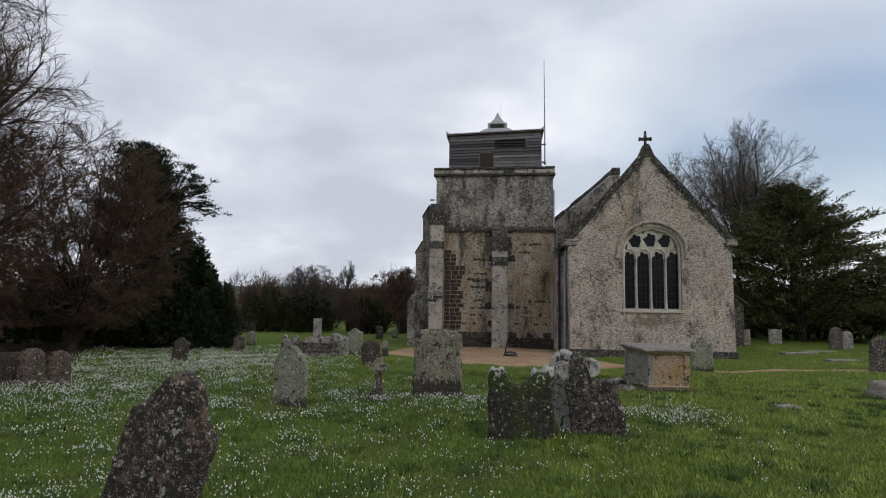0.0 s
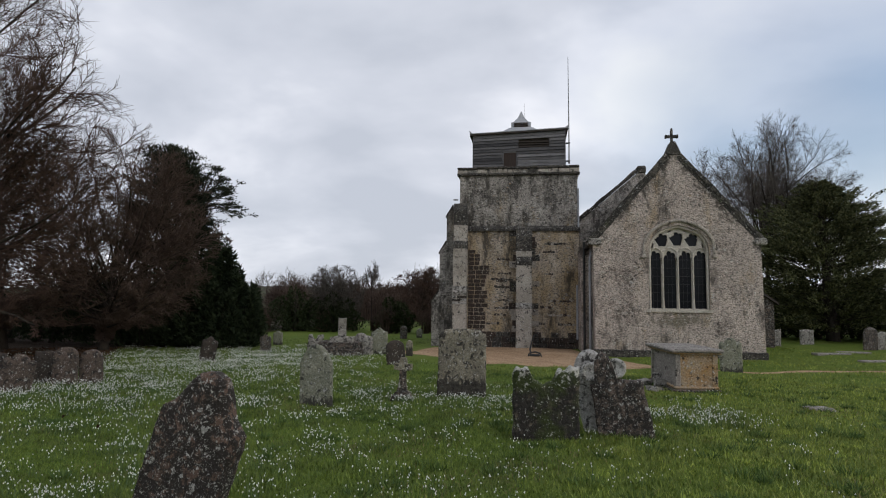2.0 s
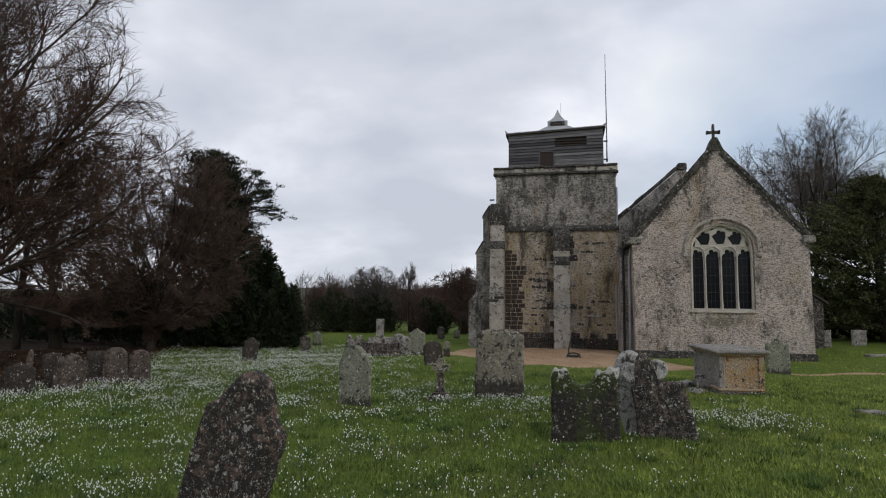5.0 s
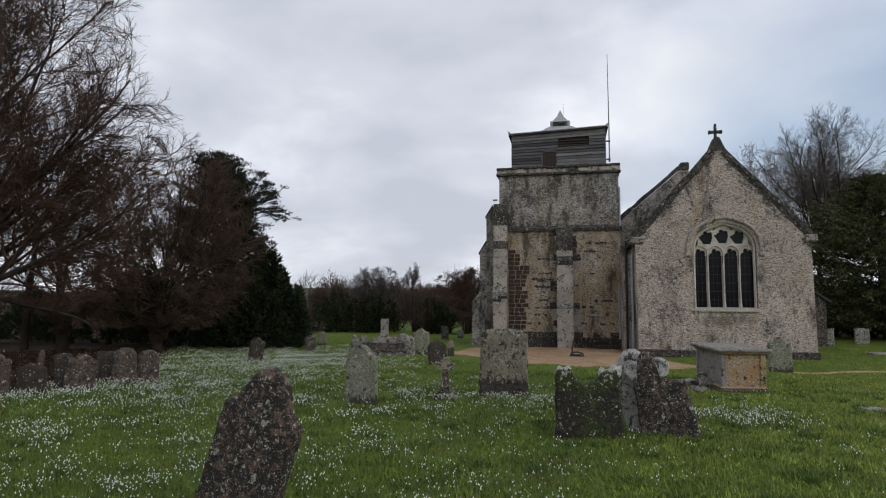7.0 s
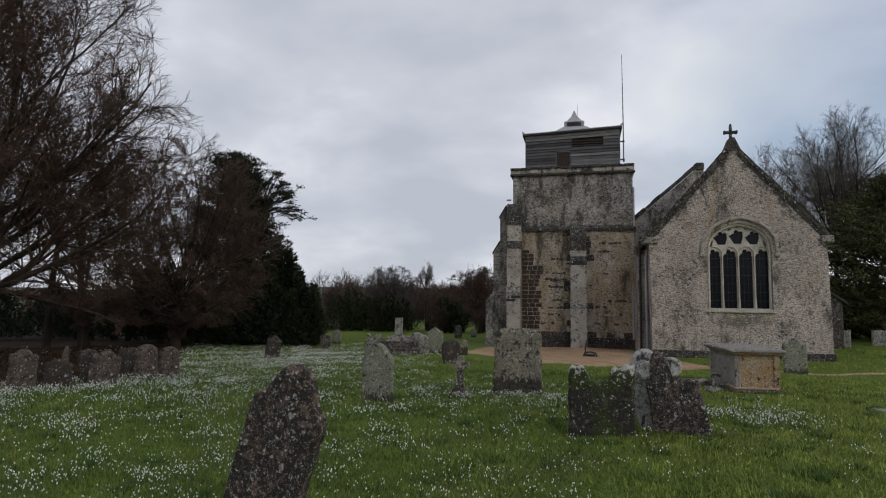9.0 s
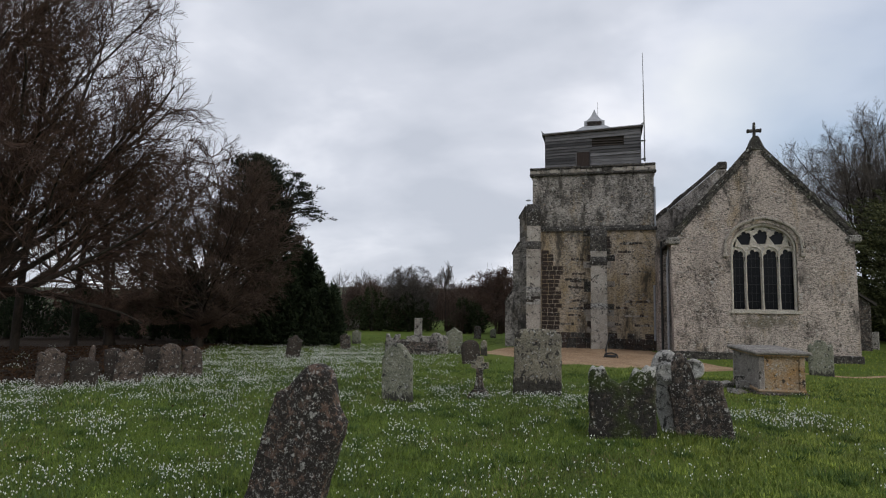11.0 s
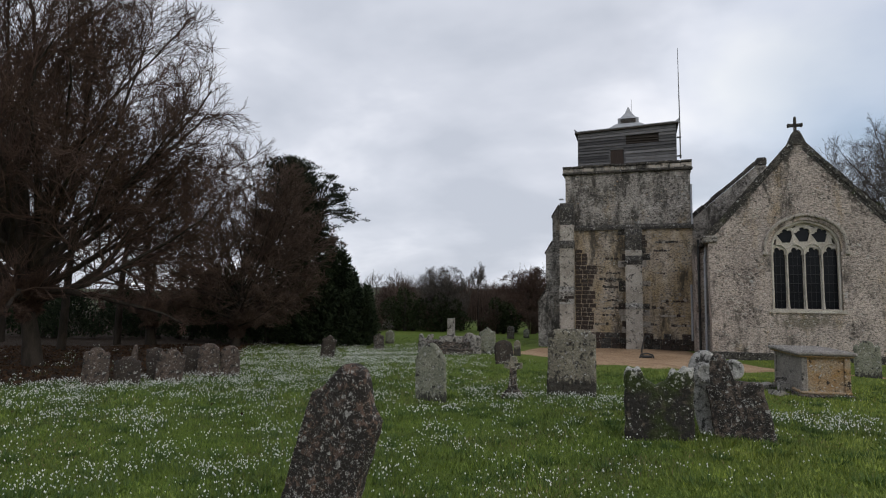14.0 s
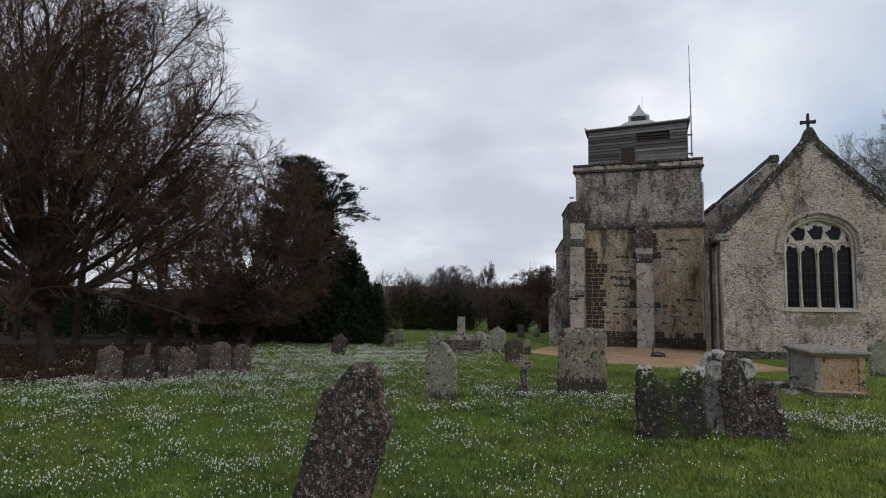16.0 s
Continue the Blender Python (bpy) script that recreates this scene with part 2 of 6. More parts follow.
def board_material():
    m = Mat("weathered_grey_boards", 0.85)
    co = m.map((0.6, 0.6, 14))
    col = m.mix(m.each(), (0.035, 0.034, 0.036), (0.15, 0.147, 0.15))
    col = m.mix(0.7, col, m.ramp(m.noise(3, 6, 0.7, co), (0.35, 0.3), (0.65, 1.7)), "MULTIPLY")
    return m.done(col, m.noise(6, 6, 0.7, co), 0.5, 0.01)


M_BOARD = board_material()
M_DARKWOOD = plain("dark_wood", (0.022, 0.018, 0.015), (0.045, 0.036, 0.03), 3, stretch=(1, 1, 6))
M_SHUTTER = plain("brown_shutter_wood", (0.028, 0.02, 0.017), (0.05, 0.036, 0.03), 3, stretch=(8, 8, 0.6))
M_LEAD = plain("weathered_lead", (0.24, 0.25, 0.27), (0.38, 0.39, 0.41), 2, 0.6, 0.4, 0.0, 0.2)
M_SLATE = plain("dark_roof_tiles", (0.035, 0.03, 0.027), (0.075, 0.065, 0.055), 2, stretch=(1, 3, 1))
M_IRON = plain("black_iron", (0.012, 0.012, 0.013), (0.03, 0.03, 0.03), 20, 0.55, 0.4)
M_POLE = plain("grey_pole_paint", (0.10, 0.10, 0.10), (0.16, 0.16, 0.16), 6, 0.6, 0.4)
M_TRACERY = weathered_stone("pale_tracery_stone", (0.55, 0.51, 0.45), (0.43, 0.39, 0.33), 0.03, 0.25, 0.0, 0.05)
M_BARK = plain("beech_bark", (0.022, 0.019, 0.016), (0.055, 0.046, 0.038), 3, stretch=(2, 2, 0.5), bump=0.6, dist=0.03, spec=0.04)
M_TWIG = varied("red_brown_twigs", (0.050, 0.034, 0.028), (0.105, 0.068, 0.053), 0.9, 0.05)
M_TWIG_RED = varied("russet_twigs", (0.055, 0.039, 0.032), (0.110, 0.078, 0.062), 0.9, 0.05)
M_TWIG_GREY = varied("grey_brown_twigs", (0.065, 0.058, 0.052), (0.135, 0.118, 0.104), 0.9, 0.05)
M_CEDAR = varied("dark_cedar_needles", (0.011, 0.015, 0.010), (0.028, 0.034, 0.020), 0.9, 0.05)
M_YEW = varied("dark_yew_leaves", (0.014, 0.020, 0.012), (0.034, 0.046, 0.024), 0.9, 0.05)
M_CONIFER = varied("olive_conifer_needles", (0.030, 0.037, 0.021), (0.135, 0.14, 0.064), 0.9, 0.05)
M_IVY = varied("ivy_leaves", (0.018, 0.026, 0.013), (0.05, 0.062, 0.028), 0.9, 0.05)
def blade_material():
    """Lush green under the trees, thinner and yellower on the drier open ground to the east."""
    m = Mat("grass_blades", 0.55, 0.3)
    pick = m.island()
    lush = m.mix(pick, (0.042, 0.082, 0.010), (0.165, 0.215, 0.034))
    dry = m.mix(pick, (0.085, 0.135, 0.014), (0.28, 0.32, 0.058))
    x = m.xyz()[0]
    east = m.ramp(m.math("ADD", m.math("MULTIPLY", x, 0.12), m.math("MULTIPLY", m.noise(0.7, 5, 0.6), 1.2)), (0.45, 0.0), (1.0, 1.0))
    col = m.mix(east, lush, dry)
    brown = m.ramp(m.noise(1.1, 6, 0.7, m.map((1, 1, 1), (4, 9, 0))), (0.60, 0.0), (0.72, 0.4))
    col = m.mix(brown, col, (0.15, 0.115, 0.045))
    col = m.mix(0.5, col, m.ramp(m.noise(1.6, 5, 0.6), (0.3, 0.3), (0.7, 1.75)), "MULTIPLY")
    col = m.mix(0.4, col, m.ramp(m.noise(7, 4, 0.6), (0.35, 0.35), (0.65, 1.6)), "MULTIPLY")
    return m.done(col)


M_BLADE = blade_material()
M_TUFT = varied("dark_grass_tufts", (0.035, 0.075, 0.014), (0.085, 0.14, 0.03), 0.55, 0.3)
M_STRAW = varied("withered_grass", (0.14, 0.11, 0.055), (0.24, 0.19, 0.10))
M_LEAF = varied("snowdrop_leaves", (0.05, 0.09, 0.025), (0.09, 0.14, 0.045), 0.5, 0.3)
M_PETAL = varied("white_petals", (0.60, 0.62, 0.58), (0.80, 0.81, 0.78), 0.6, 0.2)
M_LITTER = varied("fallen_leaves", (0.03, 0.018, 0.012), (0.085, 0.05, 0.03), 0.9, 0.05)


# the edge of the bare ground under the trees, as y and x
MOULD_EDGE = [(0, -17.5), (6, -14.2), (8.5, -11.9), (10, -10.9), (12, -10.6), (16, -12.2), (22.6, -15.4), (30, -17)]


def ground_material():
    m = Mat("churchyard_turf", 0.95, 0.1)
    col = m.mix(m.ramp(m.noise(0.35, 6, 0.6), (0.35, 0.0), (0.65, 1.0)), (0.080, 0.125, 0.018), (0.115, 0.15, 0.028))
    col = m.mix(m.ramp(m.noise(1.4, 6, 0.65, m.map((1, 1, 1), (5, 2, 0))), (0.58, 0.0), (0.72, 0.7)), col, (0.105, 0.095, 0.04))
    col = m.mix(0.65, col, m.ramp(m.noise(40, 5, 0.75), (0.3, 0.35), (0.7, 1.5)), "MULTIPLY")
    x, y, z = m.xyz()
    # bare leaf mould lies under the beech
    edge = m.ramp(m.math("DIVIDE", y, 30.0), *[(ys / 30, -xs / 20) for ys, xs in MOULD_EDGE])
    wood = m.math("SUBTRACT", m.math("MULTIPLY", x, -1.0), m.math("MULTIPLY", edge, 20.0))
    wood = m.math("ADD", wood, m.math("MULTIPLY", m.math("SUBTRACT", m.noise(0.9, 6, 0.7), 0.5), 2.6))
    mould = m.mix(m.ramp(m.noise(9, 5, 0.7), (0.35, 0.0), (0.65, 1.0)), (0.018, 0.013, 0.009), (0.045, 0.031, 0.021))
    col = m.mix(m.ramp(wood, (0.0, 0.0), (1.0, 1.0)), col, mould)
    far = m.ramp(m.math("DIVIDE", y, 200.0), (0.22, 0.0), (0.45, 1.0))
    woods = m.mix(m.ramp(m.noise(0.02, 5), (0.45, 0.0), (0.55, 1.0)), (0.05, 0.045, 0.035), (0.06, 0.075, 0.035))
    col = m.mix(far, col, woods)
    return m.done(col, m.noise(30, 6, 0.75), 0.8, 0.05)


def gravel_material():
    m = Mat("tan_gravel", 0.95, 0.15)
    col = m.mix(m.ramp(m.noise(1.2, 5), (0.35, 0.0), (0.65, 1.0)), (0.27, 0.175, 0.105), (0.37, 0.255, 0.16))
    col = m.mix(0.8, col, m.ramp(m.voronoi(30, "Color"), (0.1, 0.55), (0.9, 1.4)), "MULTIPLY")
    return m.done(col, m.voronoi(30), 0.6, 0.02)


M_GROUND, M_GRAVEL = ground_material(), gravel_material()


def glass_material():
    m = Mat("dark_leaded_glass", 0.12, 0.12)
    col = m.mix(m.each(), (0.006, 0.0065, 0.008), (0.014, 0.015, 0.018))
    return m.done(col, m.noise(5, 3), 0.15, 0.01)


M_GLASS = glass_material()


# ---- mesh helpers ----
def link_mesh(name, verts, faces, material, parent=None, label="", smooth=False):
    me = bpy.data.meshes.new(name)
    me.from_pydata([tuple(v) for v in verts], [], [tuple(f) for f in faces])
    me.materials.append(material)
    if smooth:
        me.shade_smooth()
    ob = new(name, me)
    ob.parent = parent
    if label:
        ob["label"] = label
    return ob


def tri_mesh(name, verts, tris, material, parent=None, label="", smooth=False):
    """A mesh from arrays of corners and triangles."""
    verts, tris = np.asarray(verts, np.float32), np.asarray(tris, np.int32)
    me = bpy.data.meshes.new(name)
    me.vertices.add(len(verts))
    me.vertices.foreach_set("co", verts.ravel())
    me.loops.add(tris.size)
    me.loops.foreach_set("vertex_index", tris.ravel())
    me.polygons.add(len(tris))
    me.polygons.foreach_set("loop_start", np.arange(0, tris.size, 3, dtype=np.int32))
    me.update(calc_edges=True)
    me.materials.append(material)
    if smooth:
        me.shade_smooth()
    ob = new(name, me)
    ob.parent = parent
    if label:
        ob["label"] = label
    return ob


def part(name, bm, material, parent, label=""):
    me = bpy.data.meshes.new(name)
    bmesh.ops.recalc_face_normals(bm, faces=bm.faces)
    bm.to_mesh(me)
    bm.free()
    me.materials.append(material)
    ob = new(name, me)
    ob.parent = parent
    if label:
        ob["label"] = label
    return ob


def thing(name, label, category, at=(0, 0, 0), group="", kind="", turn=0.0, lean=0.0, tip=0.0):
    ob = new(name)
    ob.matrix_world = pose(*at, tip, lean, turn)
    return tagged(ob, label, category, group, kind)


def box_bm(x0, x1, y0, y1, z0, z1, bevel=0.0, bm=None):
    bm = bm or bmesh.new()
    vs = [bm.verts.new((x, y, z)) for z in (z0, z1) for x, y in ((x0, y0), (x1, y0), (x1, y1), (x0, y1))]
    fs = [bm.faces.new([vs[i] for i in f]) for f in ((3, 2, 1, 0), (4, 5, 6, 7), (0, 1, 5, 4), (1, 2, 6, 5), (2, 3, 7, 6), (3, 0, 4, 7))]
    if bevel:
        bmesh.ops.bevel(bm, geom=list({e for f in fs for e in f.edges}), offset=bevel, segments=1, affect="EDGES")
    return bm


def prism_bm(outline, y0, y1, bm=None, axis="y"):
    """A solid from an outline in x and z, drawn from y0 to y1 (or in y and z along x)."""
    bm = bm or bmesh.new()
    at = (lambda a, z, d: (a, d, z)) if axis == "y" else (lambda a, z, d: (d, a, z))
    front = [bm.verts.new(at(a, z, y0)) for a, z in outline]
    back = [bm.verts.new(at(a, z, y1)) for a, z in outline]
    bm.faces.new(front)
    bm.faces.new(back[::-1])
    n = len(outline)
    for i in range(n):
        bm.faces.new((front[i], front[(i + 1) % n], back[(i + 1) % n], back[i]))
    return bm


def tube_arrays(p0, p1, r0, r1, sides):
    """Tapered tubes between two sets of points, as corners and triangles."""
    p0, p1 = np.asarray(p0, float), np.asarray(p1, float)
    d = p1 - p0
    d /= np.linalg.norm(d, axis=1, keepdims=True) + 1e-9
    ref = np.where(np.abs(d[:, 2:3]) > 0.9, [[1.0, 0, 0]], [[0, 0, 1.0]])
    u = np.cross(d, ref)
    u /= np.linalg.norm(u, axis=1, keepdims=True) + 1e-9
    v = np.cross(d, u)
    a = np.arange(sides) * 2 * np.pi / sides
    ring = u[:, None] * np.cos(a)[None, :, None] + v[:, None] * np.sin(a)[None, :, None]
    verts = np.concatenate([p0[:, None] + ring * np.asarray(r0)[:, None, None], p1[:, None] + ring * np.asarray(r1)[:, None, None]], 1)
    i = np.arange(sides)
    j = (i + 1) % sides
    tris = np.concatenate([np.stack([i, j, j + sides], 1), np.stack([i, j + sides, i + sides], 1)])
    tris = tris[None] + (np.arange(len(p0)) * 2 * sides)[:, None, None]
    return verts.reshape(-1, 3), tris.reshape(-1, 3)


def curve_bm(points, radius, sides=6):
    v, t = tube_arrays(points[:-1], points[1:], [radius] * (len(points) - 1), [radius] * (len(points) - 1), sides)
    return v, t


# ---- ground ----
def lay(x, y):
    """The height of the ground."""
    x, y = np.asarray(x, float), np.asarray(y, float)
    z = -0.021 * np.clip(y, 0, 26)
    near = np.clip((60 - np.abs(y)) / 30, 0, 1)
    z = z + near * (0.018 * np.sin(1.3 * x + 0.7 * y) + 0.014 * np.sin(2.9 * x - 1.7 * y + 1) + 0.02 * np.sin(0.45 * x + 0.6 * y + 2) - 0.01)
    rise = np.clip((y - 120) / 500, 0, 1)
    z = z + rise * rise * (3 - 2 * rise) * (13 + 6 * np.sin(x / 210 + 1.2) + 3 * np.sin(x / 60))
    return z


def rows_of(near, step, far, growth):
    out = [0.0]
    while out[-1] < near:
        out.append(out[-1] + step)
    while out[-1] < far:
        step *= growth
        out.append(out[-1] + step)
    return np.array(out)


gx = rows_of(24, 0.45, 1500, 1.14)
gx = np.concatenate([-gx[:0:-1], gx])
gy = np.concatenate([-rows_of(3, 0.5, 200, 1.3)[:0:-1], rows_of(40, 0.45, 2500, 1.14)])
GX, GY = np.meshgrid(gx, gy)
nx, ny = len(gx), len(gy)
gi = np.arange(nx * ny).reshape(ny, nx)
gt = np.concatenate([np.stack([gi[:-1, :-1], gi[:-1, 1:], gi[1:, 1:]], -1).reshape(-1, 3), np.stack([gi[:-1, :-1], gi[1:, 1:], gi[1:, :-1]], -1).reshape(-1, 3)])
tagged(tri_mesh("ground", np.stack([GX, GY, lay(GX, GY)], -1).reshape(-1, 3), gt, M_GROUND, smooth=True), "damp green churchyard turf with bare leaf mould under the trees", "ground", kind="structure")


def strip(name, left, right, material, label, lift=0.02, steps=60, cross=10, ragged=0.12, seed=1):
    """A path between two edge lines (functions of 0 to 1), laid on the ground."""
    verts, tris = [], []
    for i in range(steps + 1):
        s = i / steps
        a, b = left(s), right(s)
        for j in range(cross + 1):
            k = j / cross
            x, y = a[0] + (b[0] - a[0]) * k, a[1] + (b[1] - a[1]) * k
            if j in (0, cross):
                x += ragged * noise.noise((s * 40, seed, j))
                y += ragged * noise.noise((s * 40, seed + 9, j))
            verts.append((x, y, float(lay(x, y)) + (lift if 0 < j < cross else -0.01)))
    w = cross + 1
    for i in range(steps):
        for j in range(cross):
            q = i * w + j
            tris += [(q, q + 1, q + w + 1), (q, q + w + 1, q + w)]
    return tagged(tri_mesh(name, verts, tris, material, smooth=True), label, "path", kind="structure")


def along(points):
    def at(s):
        f = s * (len(points) - 1)
        i = min(int(f), len(points) - 2)
        k = f - i
        return tuple(points[i][n] + (points[i + 1][n] - points[i][n]) * k for n in (0, 1))
    return at


strip("gravel_path", along([(-9, 28.2), (-6.5, 25.8), (-4.0, 24.6), (-2.6, 22.2), (-1.3, 20.6), (0.3, 19.9), (1.9, 19.7), (3.2, 20.4), (4.2, 21.2)]),
      along([(-9, 29.0), (-6.5, 27.0), (-5.0, 27.0), (-4.6, 29.5), (-2.4, 30.6), (0, 30.6), (1.9, 30.6), (2.5, 26.5), (4.2, 21.7)]), M_GRAVEL, "tan gravel apron and path round the church tower")
strip("trodden_path", along([(4.2, 21.2), (7.0, 20.55), (12, 21.9), (24, 24.5)]), along([(4.2, 21.7), (7.0, 20.95), (12, 22.3), (24, 25.0)]), M_GRAVEL, "narrow trodden sandy path through the grass", steps=50, cross=4)


# ---- the church ----
CH = (2.5, 30.0, -0.55)
church = thing("church", "old stone village church with rubble tower, boarded belfry and gabled chancel", "church", CH)


def cpart(name, bm, material, parent=None, label=""):
    ob = part(name, bm, material, parent or church, label)
    if parent is None:
        ob.matrix_parent_inverse = Matrix.Translation([-c for c in CH])
    return ob


def plate_bm(outer, holes, y0, y1):
    """An upright plate between y0 and y1 from an outline in x and z, with openings through it."""
    bm = bmesh.new()
    edges = []
    for loop in (outer, *holes):
        vs = [bm.verts.new((x, y0, z)) for x, z in loop]
        edges += [bm.edges.new((vs[i], vs[(i + 1) % len(vs)])) for i in range(len(vs))]
    bmesh.ops.triangle_fill(bm, use_beauty=True, edges=edges, normal=(0, -1, 0))
    out = bmesh.ops.extrude_face_region(bm, geom=bm.faces[:])
    bmesh.ops.translate(bm, verts=[v for v in out["geom"] if isinstance(v, bmesh.types.BMVert)], vec=(0, y1 - y0, 0))
    return bm


WX, WHALF, WSILL, WSPRING, WRISE = 6.02, 1.19, 1.40, 3.78, 1.02


def arch(half, spring, rise, steps=20, power=1.0):
    """Points of a depressed pointed arch from right to left."""
    out = []
    for i in range(steps + 1):
        a = math.pi * i / steps
        out.append((WX + half * math.cos(a), spring + rise * math.sin(a) ** 0.92 + 0.05 * max(0, 1 - abs(math.cos(a)) * 3)))
    return out


opening = [(WX - WHALF, WSILL), (WX + WHALF, WSILL), *arch(WHALF, WSPRING, WRISE)]
FY = 26.54
wall_outline = [(2.68, -0.75), (9.28, -0.75), (9.2, 4.25), (5.87, 8.02), (2.6, 4.3)]
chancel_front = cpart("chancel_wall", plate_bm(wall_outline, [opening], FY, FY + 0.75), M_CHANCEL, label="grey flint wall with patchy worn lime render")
for x0, x1, y0, y1, z1 in ((2.68, 3.35, FY + 0.75, 33.0, 4.25), (8.6, 9.28, FY + 0.75, 33.0, 4.25), (2.4, 3.0, 33.5, 46, 5.6), (8.35, 8.95, 33.5, 46, 5.6), (3.0, 8.35, 45.4, 46, 5.6)):
    cpart("side_wall", box_bm(x0, x1, y0, y1, -0.75, z1), M_UPPER)
# roofs, each slope a slab
for sx in (-1, 1):
    ex = 2.45 if sx < 0 else 9.35
    cpart("roof", prism_bm([(ex, 4.05), (5.87, 7.72), (5.87, 7.87), (ex, 4.2)], FY + 0.3, 33.2), M_SLATE, label="dark tiled chancel roof slope")
    cpart("roof", prism_bm([(2.3 if sx < 0 else 9.1, 5.6), (5.68, 8.3), (5.68, 8.42), (2.3 if sx < 0 else 9.1, 5.72)], 33.4, 46), M_SLATE, label="dark tiled nave roof slope")
cpart("nave_wall", prism_bm([(2.4, -0.75), (8.95, -0.75), (8.95, 5.75), (5.68, 8.52), (2.55, 5.85)], 32.9, 33.5), M_UPPER)

def coping(x0, z0, x1, z1, y0, y1, thick, n, name="coping_stone", over=0.05):
    """A row of coping stones up a gable."""
    dx, dz = (x1 - x0) / n, (z1 - z0) / n
    L = math.hypot(dx, dz)
    ux, uz = -dz / L, dx / L
    if uz < 0:
        ux, uz = -ux, -uz
    for i in range(n):
        a = (x0 + dx * i, z0 + dz * i)
        b = (x0 + dx * (i + 0.985), z0 + dz * (i + 0.985))
        k = thick * random.uniform(0.85, 1.15)
        cpart(name, prism_bm([a, b, (b[0] + ux * k, b[1] + uz * k), (a[0] + ux * k, a[1] + uz * k)], y0 - over * random.uniform(0.7, 1.3), y1 + over), M_COPING)


coping(2.46, 4.12, 5.80, 7.92, FY, FY + 0.5, 0.13, 9)
coping(9.36, 4.05, 5.98, 7.87, FY, FY + 0.5, 0.14, 9)
coping(2.3, 5.68, 5.5, 8.43, 32.9, 33.5, 0.16, 8)
# courses of dark stones added below the coping darken the gable edges
coping(2.75, 4.22, 5.80, 7.70, FY + 0.003, FY + 0.3, 0.14, 15, "verge_stone", 0.022)
coping(9.10, 4.14, 5.98, 7.66, FY + 0.003, FY + 0.3, 0.14, 15, "verge_stone", 0.022)
# kneelers at the foot of the gable
for x0, x1 in ((2.4, 2.95), (8.95, 9.42)):
    cpart("kneeler", box_bm(x0, x1, FY - 0.1, FY + 0.7, 4.02, 4.3, 0.04), M_PALE, label="lichened kneeler stone")
cpart("finial_stub", box_bm(5.5, 5.95, 32.85, 33.45, 8.35, 8.75, 0.06), M_COPING, label="broken dark finial stub on the nave gable")
# apex stone and cross
cpart("apex_stone", prism_bm([(5.55, 7.8), (6.2, 7.8), (6.02, 8.22), (5.96, 8.34), (5.78, 8.34), (5.72, 8.22)], FY - 0.06, FY + 0.46), M_COPING)
gable_cross = cpart("gable_cross", box_bm(5.82, 5.92, FY + 0.14, FY + 0.26, 8.32, 8.86, 0.015), M_COPING, label="small dark stone cross")
for x0, x1, z0, z1 in ((5.66, 5.815, 8.55, 8.67), (5.925, 6.08, 8.55, 8.67)):
    cpart("cross_arm", box_bm(x0, x1, FY + 0.14, FY + 0.26, z0, z1, 0.015), M_COPING, gable_cross)
for x, z in ((5.64, 8.61), (6.1, 8.61), (5.87, 8.88)):
    cpart("cross_knob", box_bm(x - 0.04, x + 0.04, FY + 0.13, FY + 0.27, z - 0.075 + (0.02 if x == 5.87 else 0), z + 0.075, 0.02), M_COPING, gable_cross)
# plinth of the chancel
bm = box_bm(2.6, 9.34, FY - 0.1, FY - 0.003, -0.75, -0.27, 0.03)
cpart("plinth", bm, M_COPING, label="dark mossy plinth course")

# ---- chancel window ----
window = cpart("chancel_window", prism_bm([(WX - WHALF - 0.12, WSILL - 0.13), (WX + WHALF + 0.12, WSILL - 0.13), (WX + WHALF + 0.12, WSILL - 0.004), (WX - WHALF - 0.12, WSILL - 0.004)], FY - 0.07, FY + 0.3), M_TRACERY, label="four-light pointed window with pale stone tracery and dark leaded glass")


def cusped(cx, half, bottom, spring, rise, foot=1.0):
    """A light with a trefoil head."""
    pts = [(cx - half * foot, bottom), (cx + half * foot, bottom)]
    for i in range(31):
        a = math.pi * i / 30
        r = 0.68 + 0.35 * abs(math.sin(2.5 * a + 0.0001)) ** 0.7
        pts.append((cx + half * r * math.cos(a) * (1.0 if 0 < i < 30 else 1.45), spring + rise * r * math.sin(a)))
    return pts


LIGHT, HALF = 2 * WHALF / 4, 0.235
centres = [WX - WHALF + LIGHT * (i + 0.5) for i in range(4)]
lights = [cusped(c, HALF, WSILL + 0.03, 3.50, 0.30) for c in centres]
uppers = [cusped(WX + LIGHT * k, 0.225, 3.97 + (0.02 if k else 0.05), 4.30 + (0 if k else 0.06), 0.22, 0.62) for k in (-1, 0, 1)]
smalls = []
for s in (-1, 1):
    smalls.append([(WX + s * 0.24, 4.60), (WX + s * 0.40, 4.54), (WX + s * 0.34, 4.62), (WX + s * 0.26, 4.67)][::s])
    smalls.append([(WX + s * 0.98, 3.90), (WX + s * 1.06, 3.92), (WX + s * 1.0, 4.1), (WX + s * 0.93, 4.14)][::s])
inner = [(WX - WHALF + 0.002, WSILL), (WX + WHALF - 0.002, WSILL), *arch(WHALF - 0.002, WSPRING, WRISE - 0.002)]
cpart("tracery", plate_bm(inner, lights + uppers + smalls, FY + 0.2, FY + 0.36), M_TRACERY, window)
# moulded mullion fronts and arch bands, proud of the plate
for k in (-1, 0, 1):
    cpart("mullion", box_bm(WX + LIGHT * k - 0.028, WX + LIGHT * k + 0.028, FY + 0.14, FY + 0.197, WSILL, 3.72, 0.012), M_TRACERY, window)


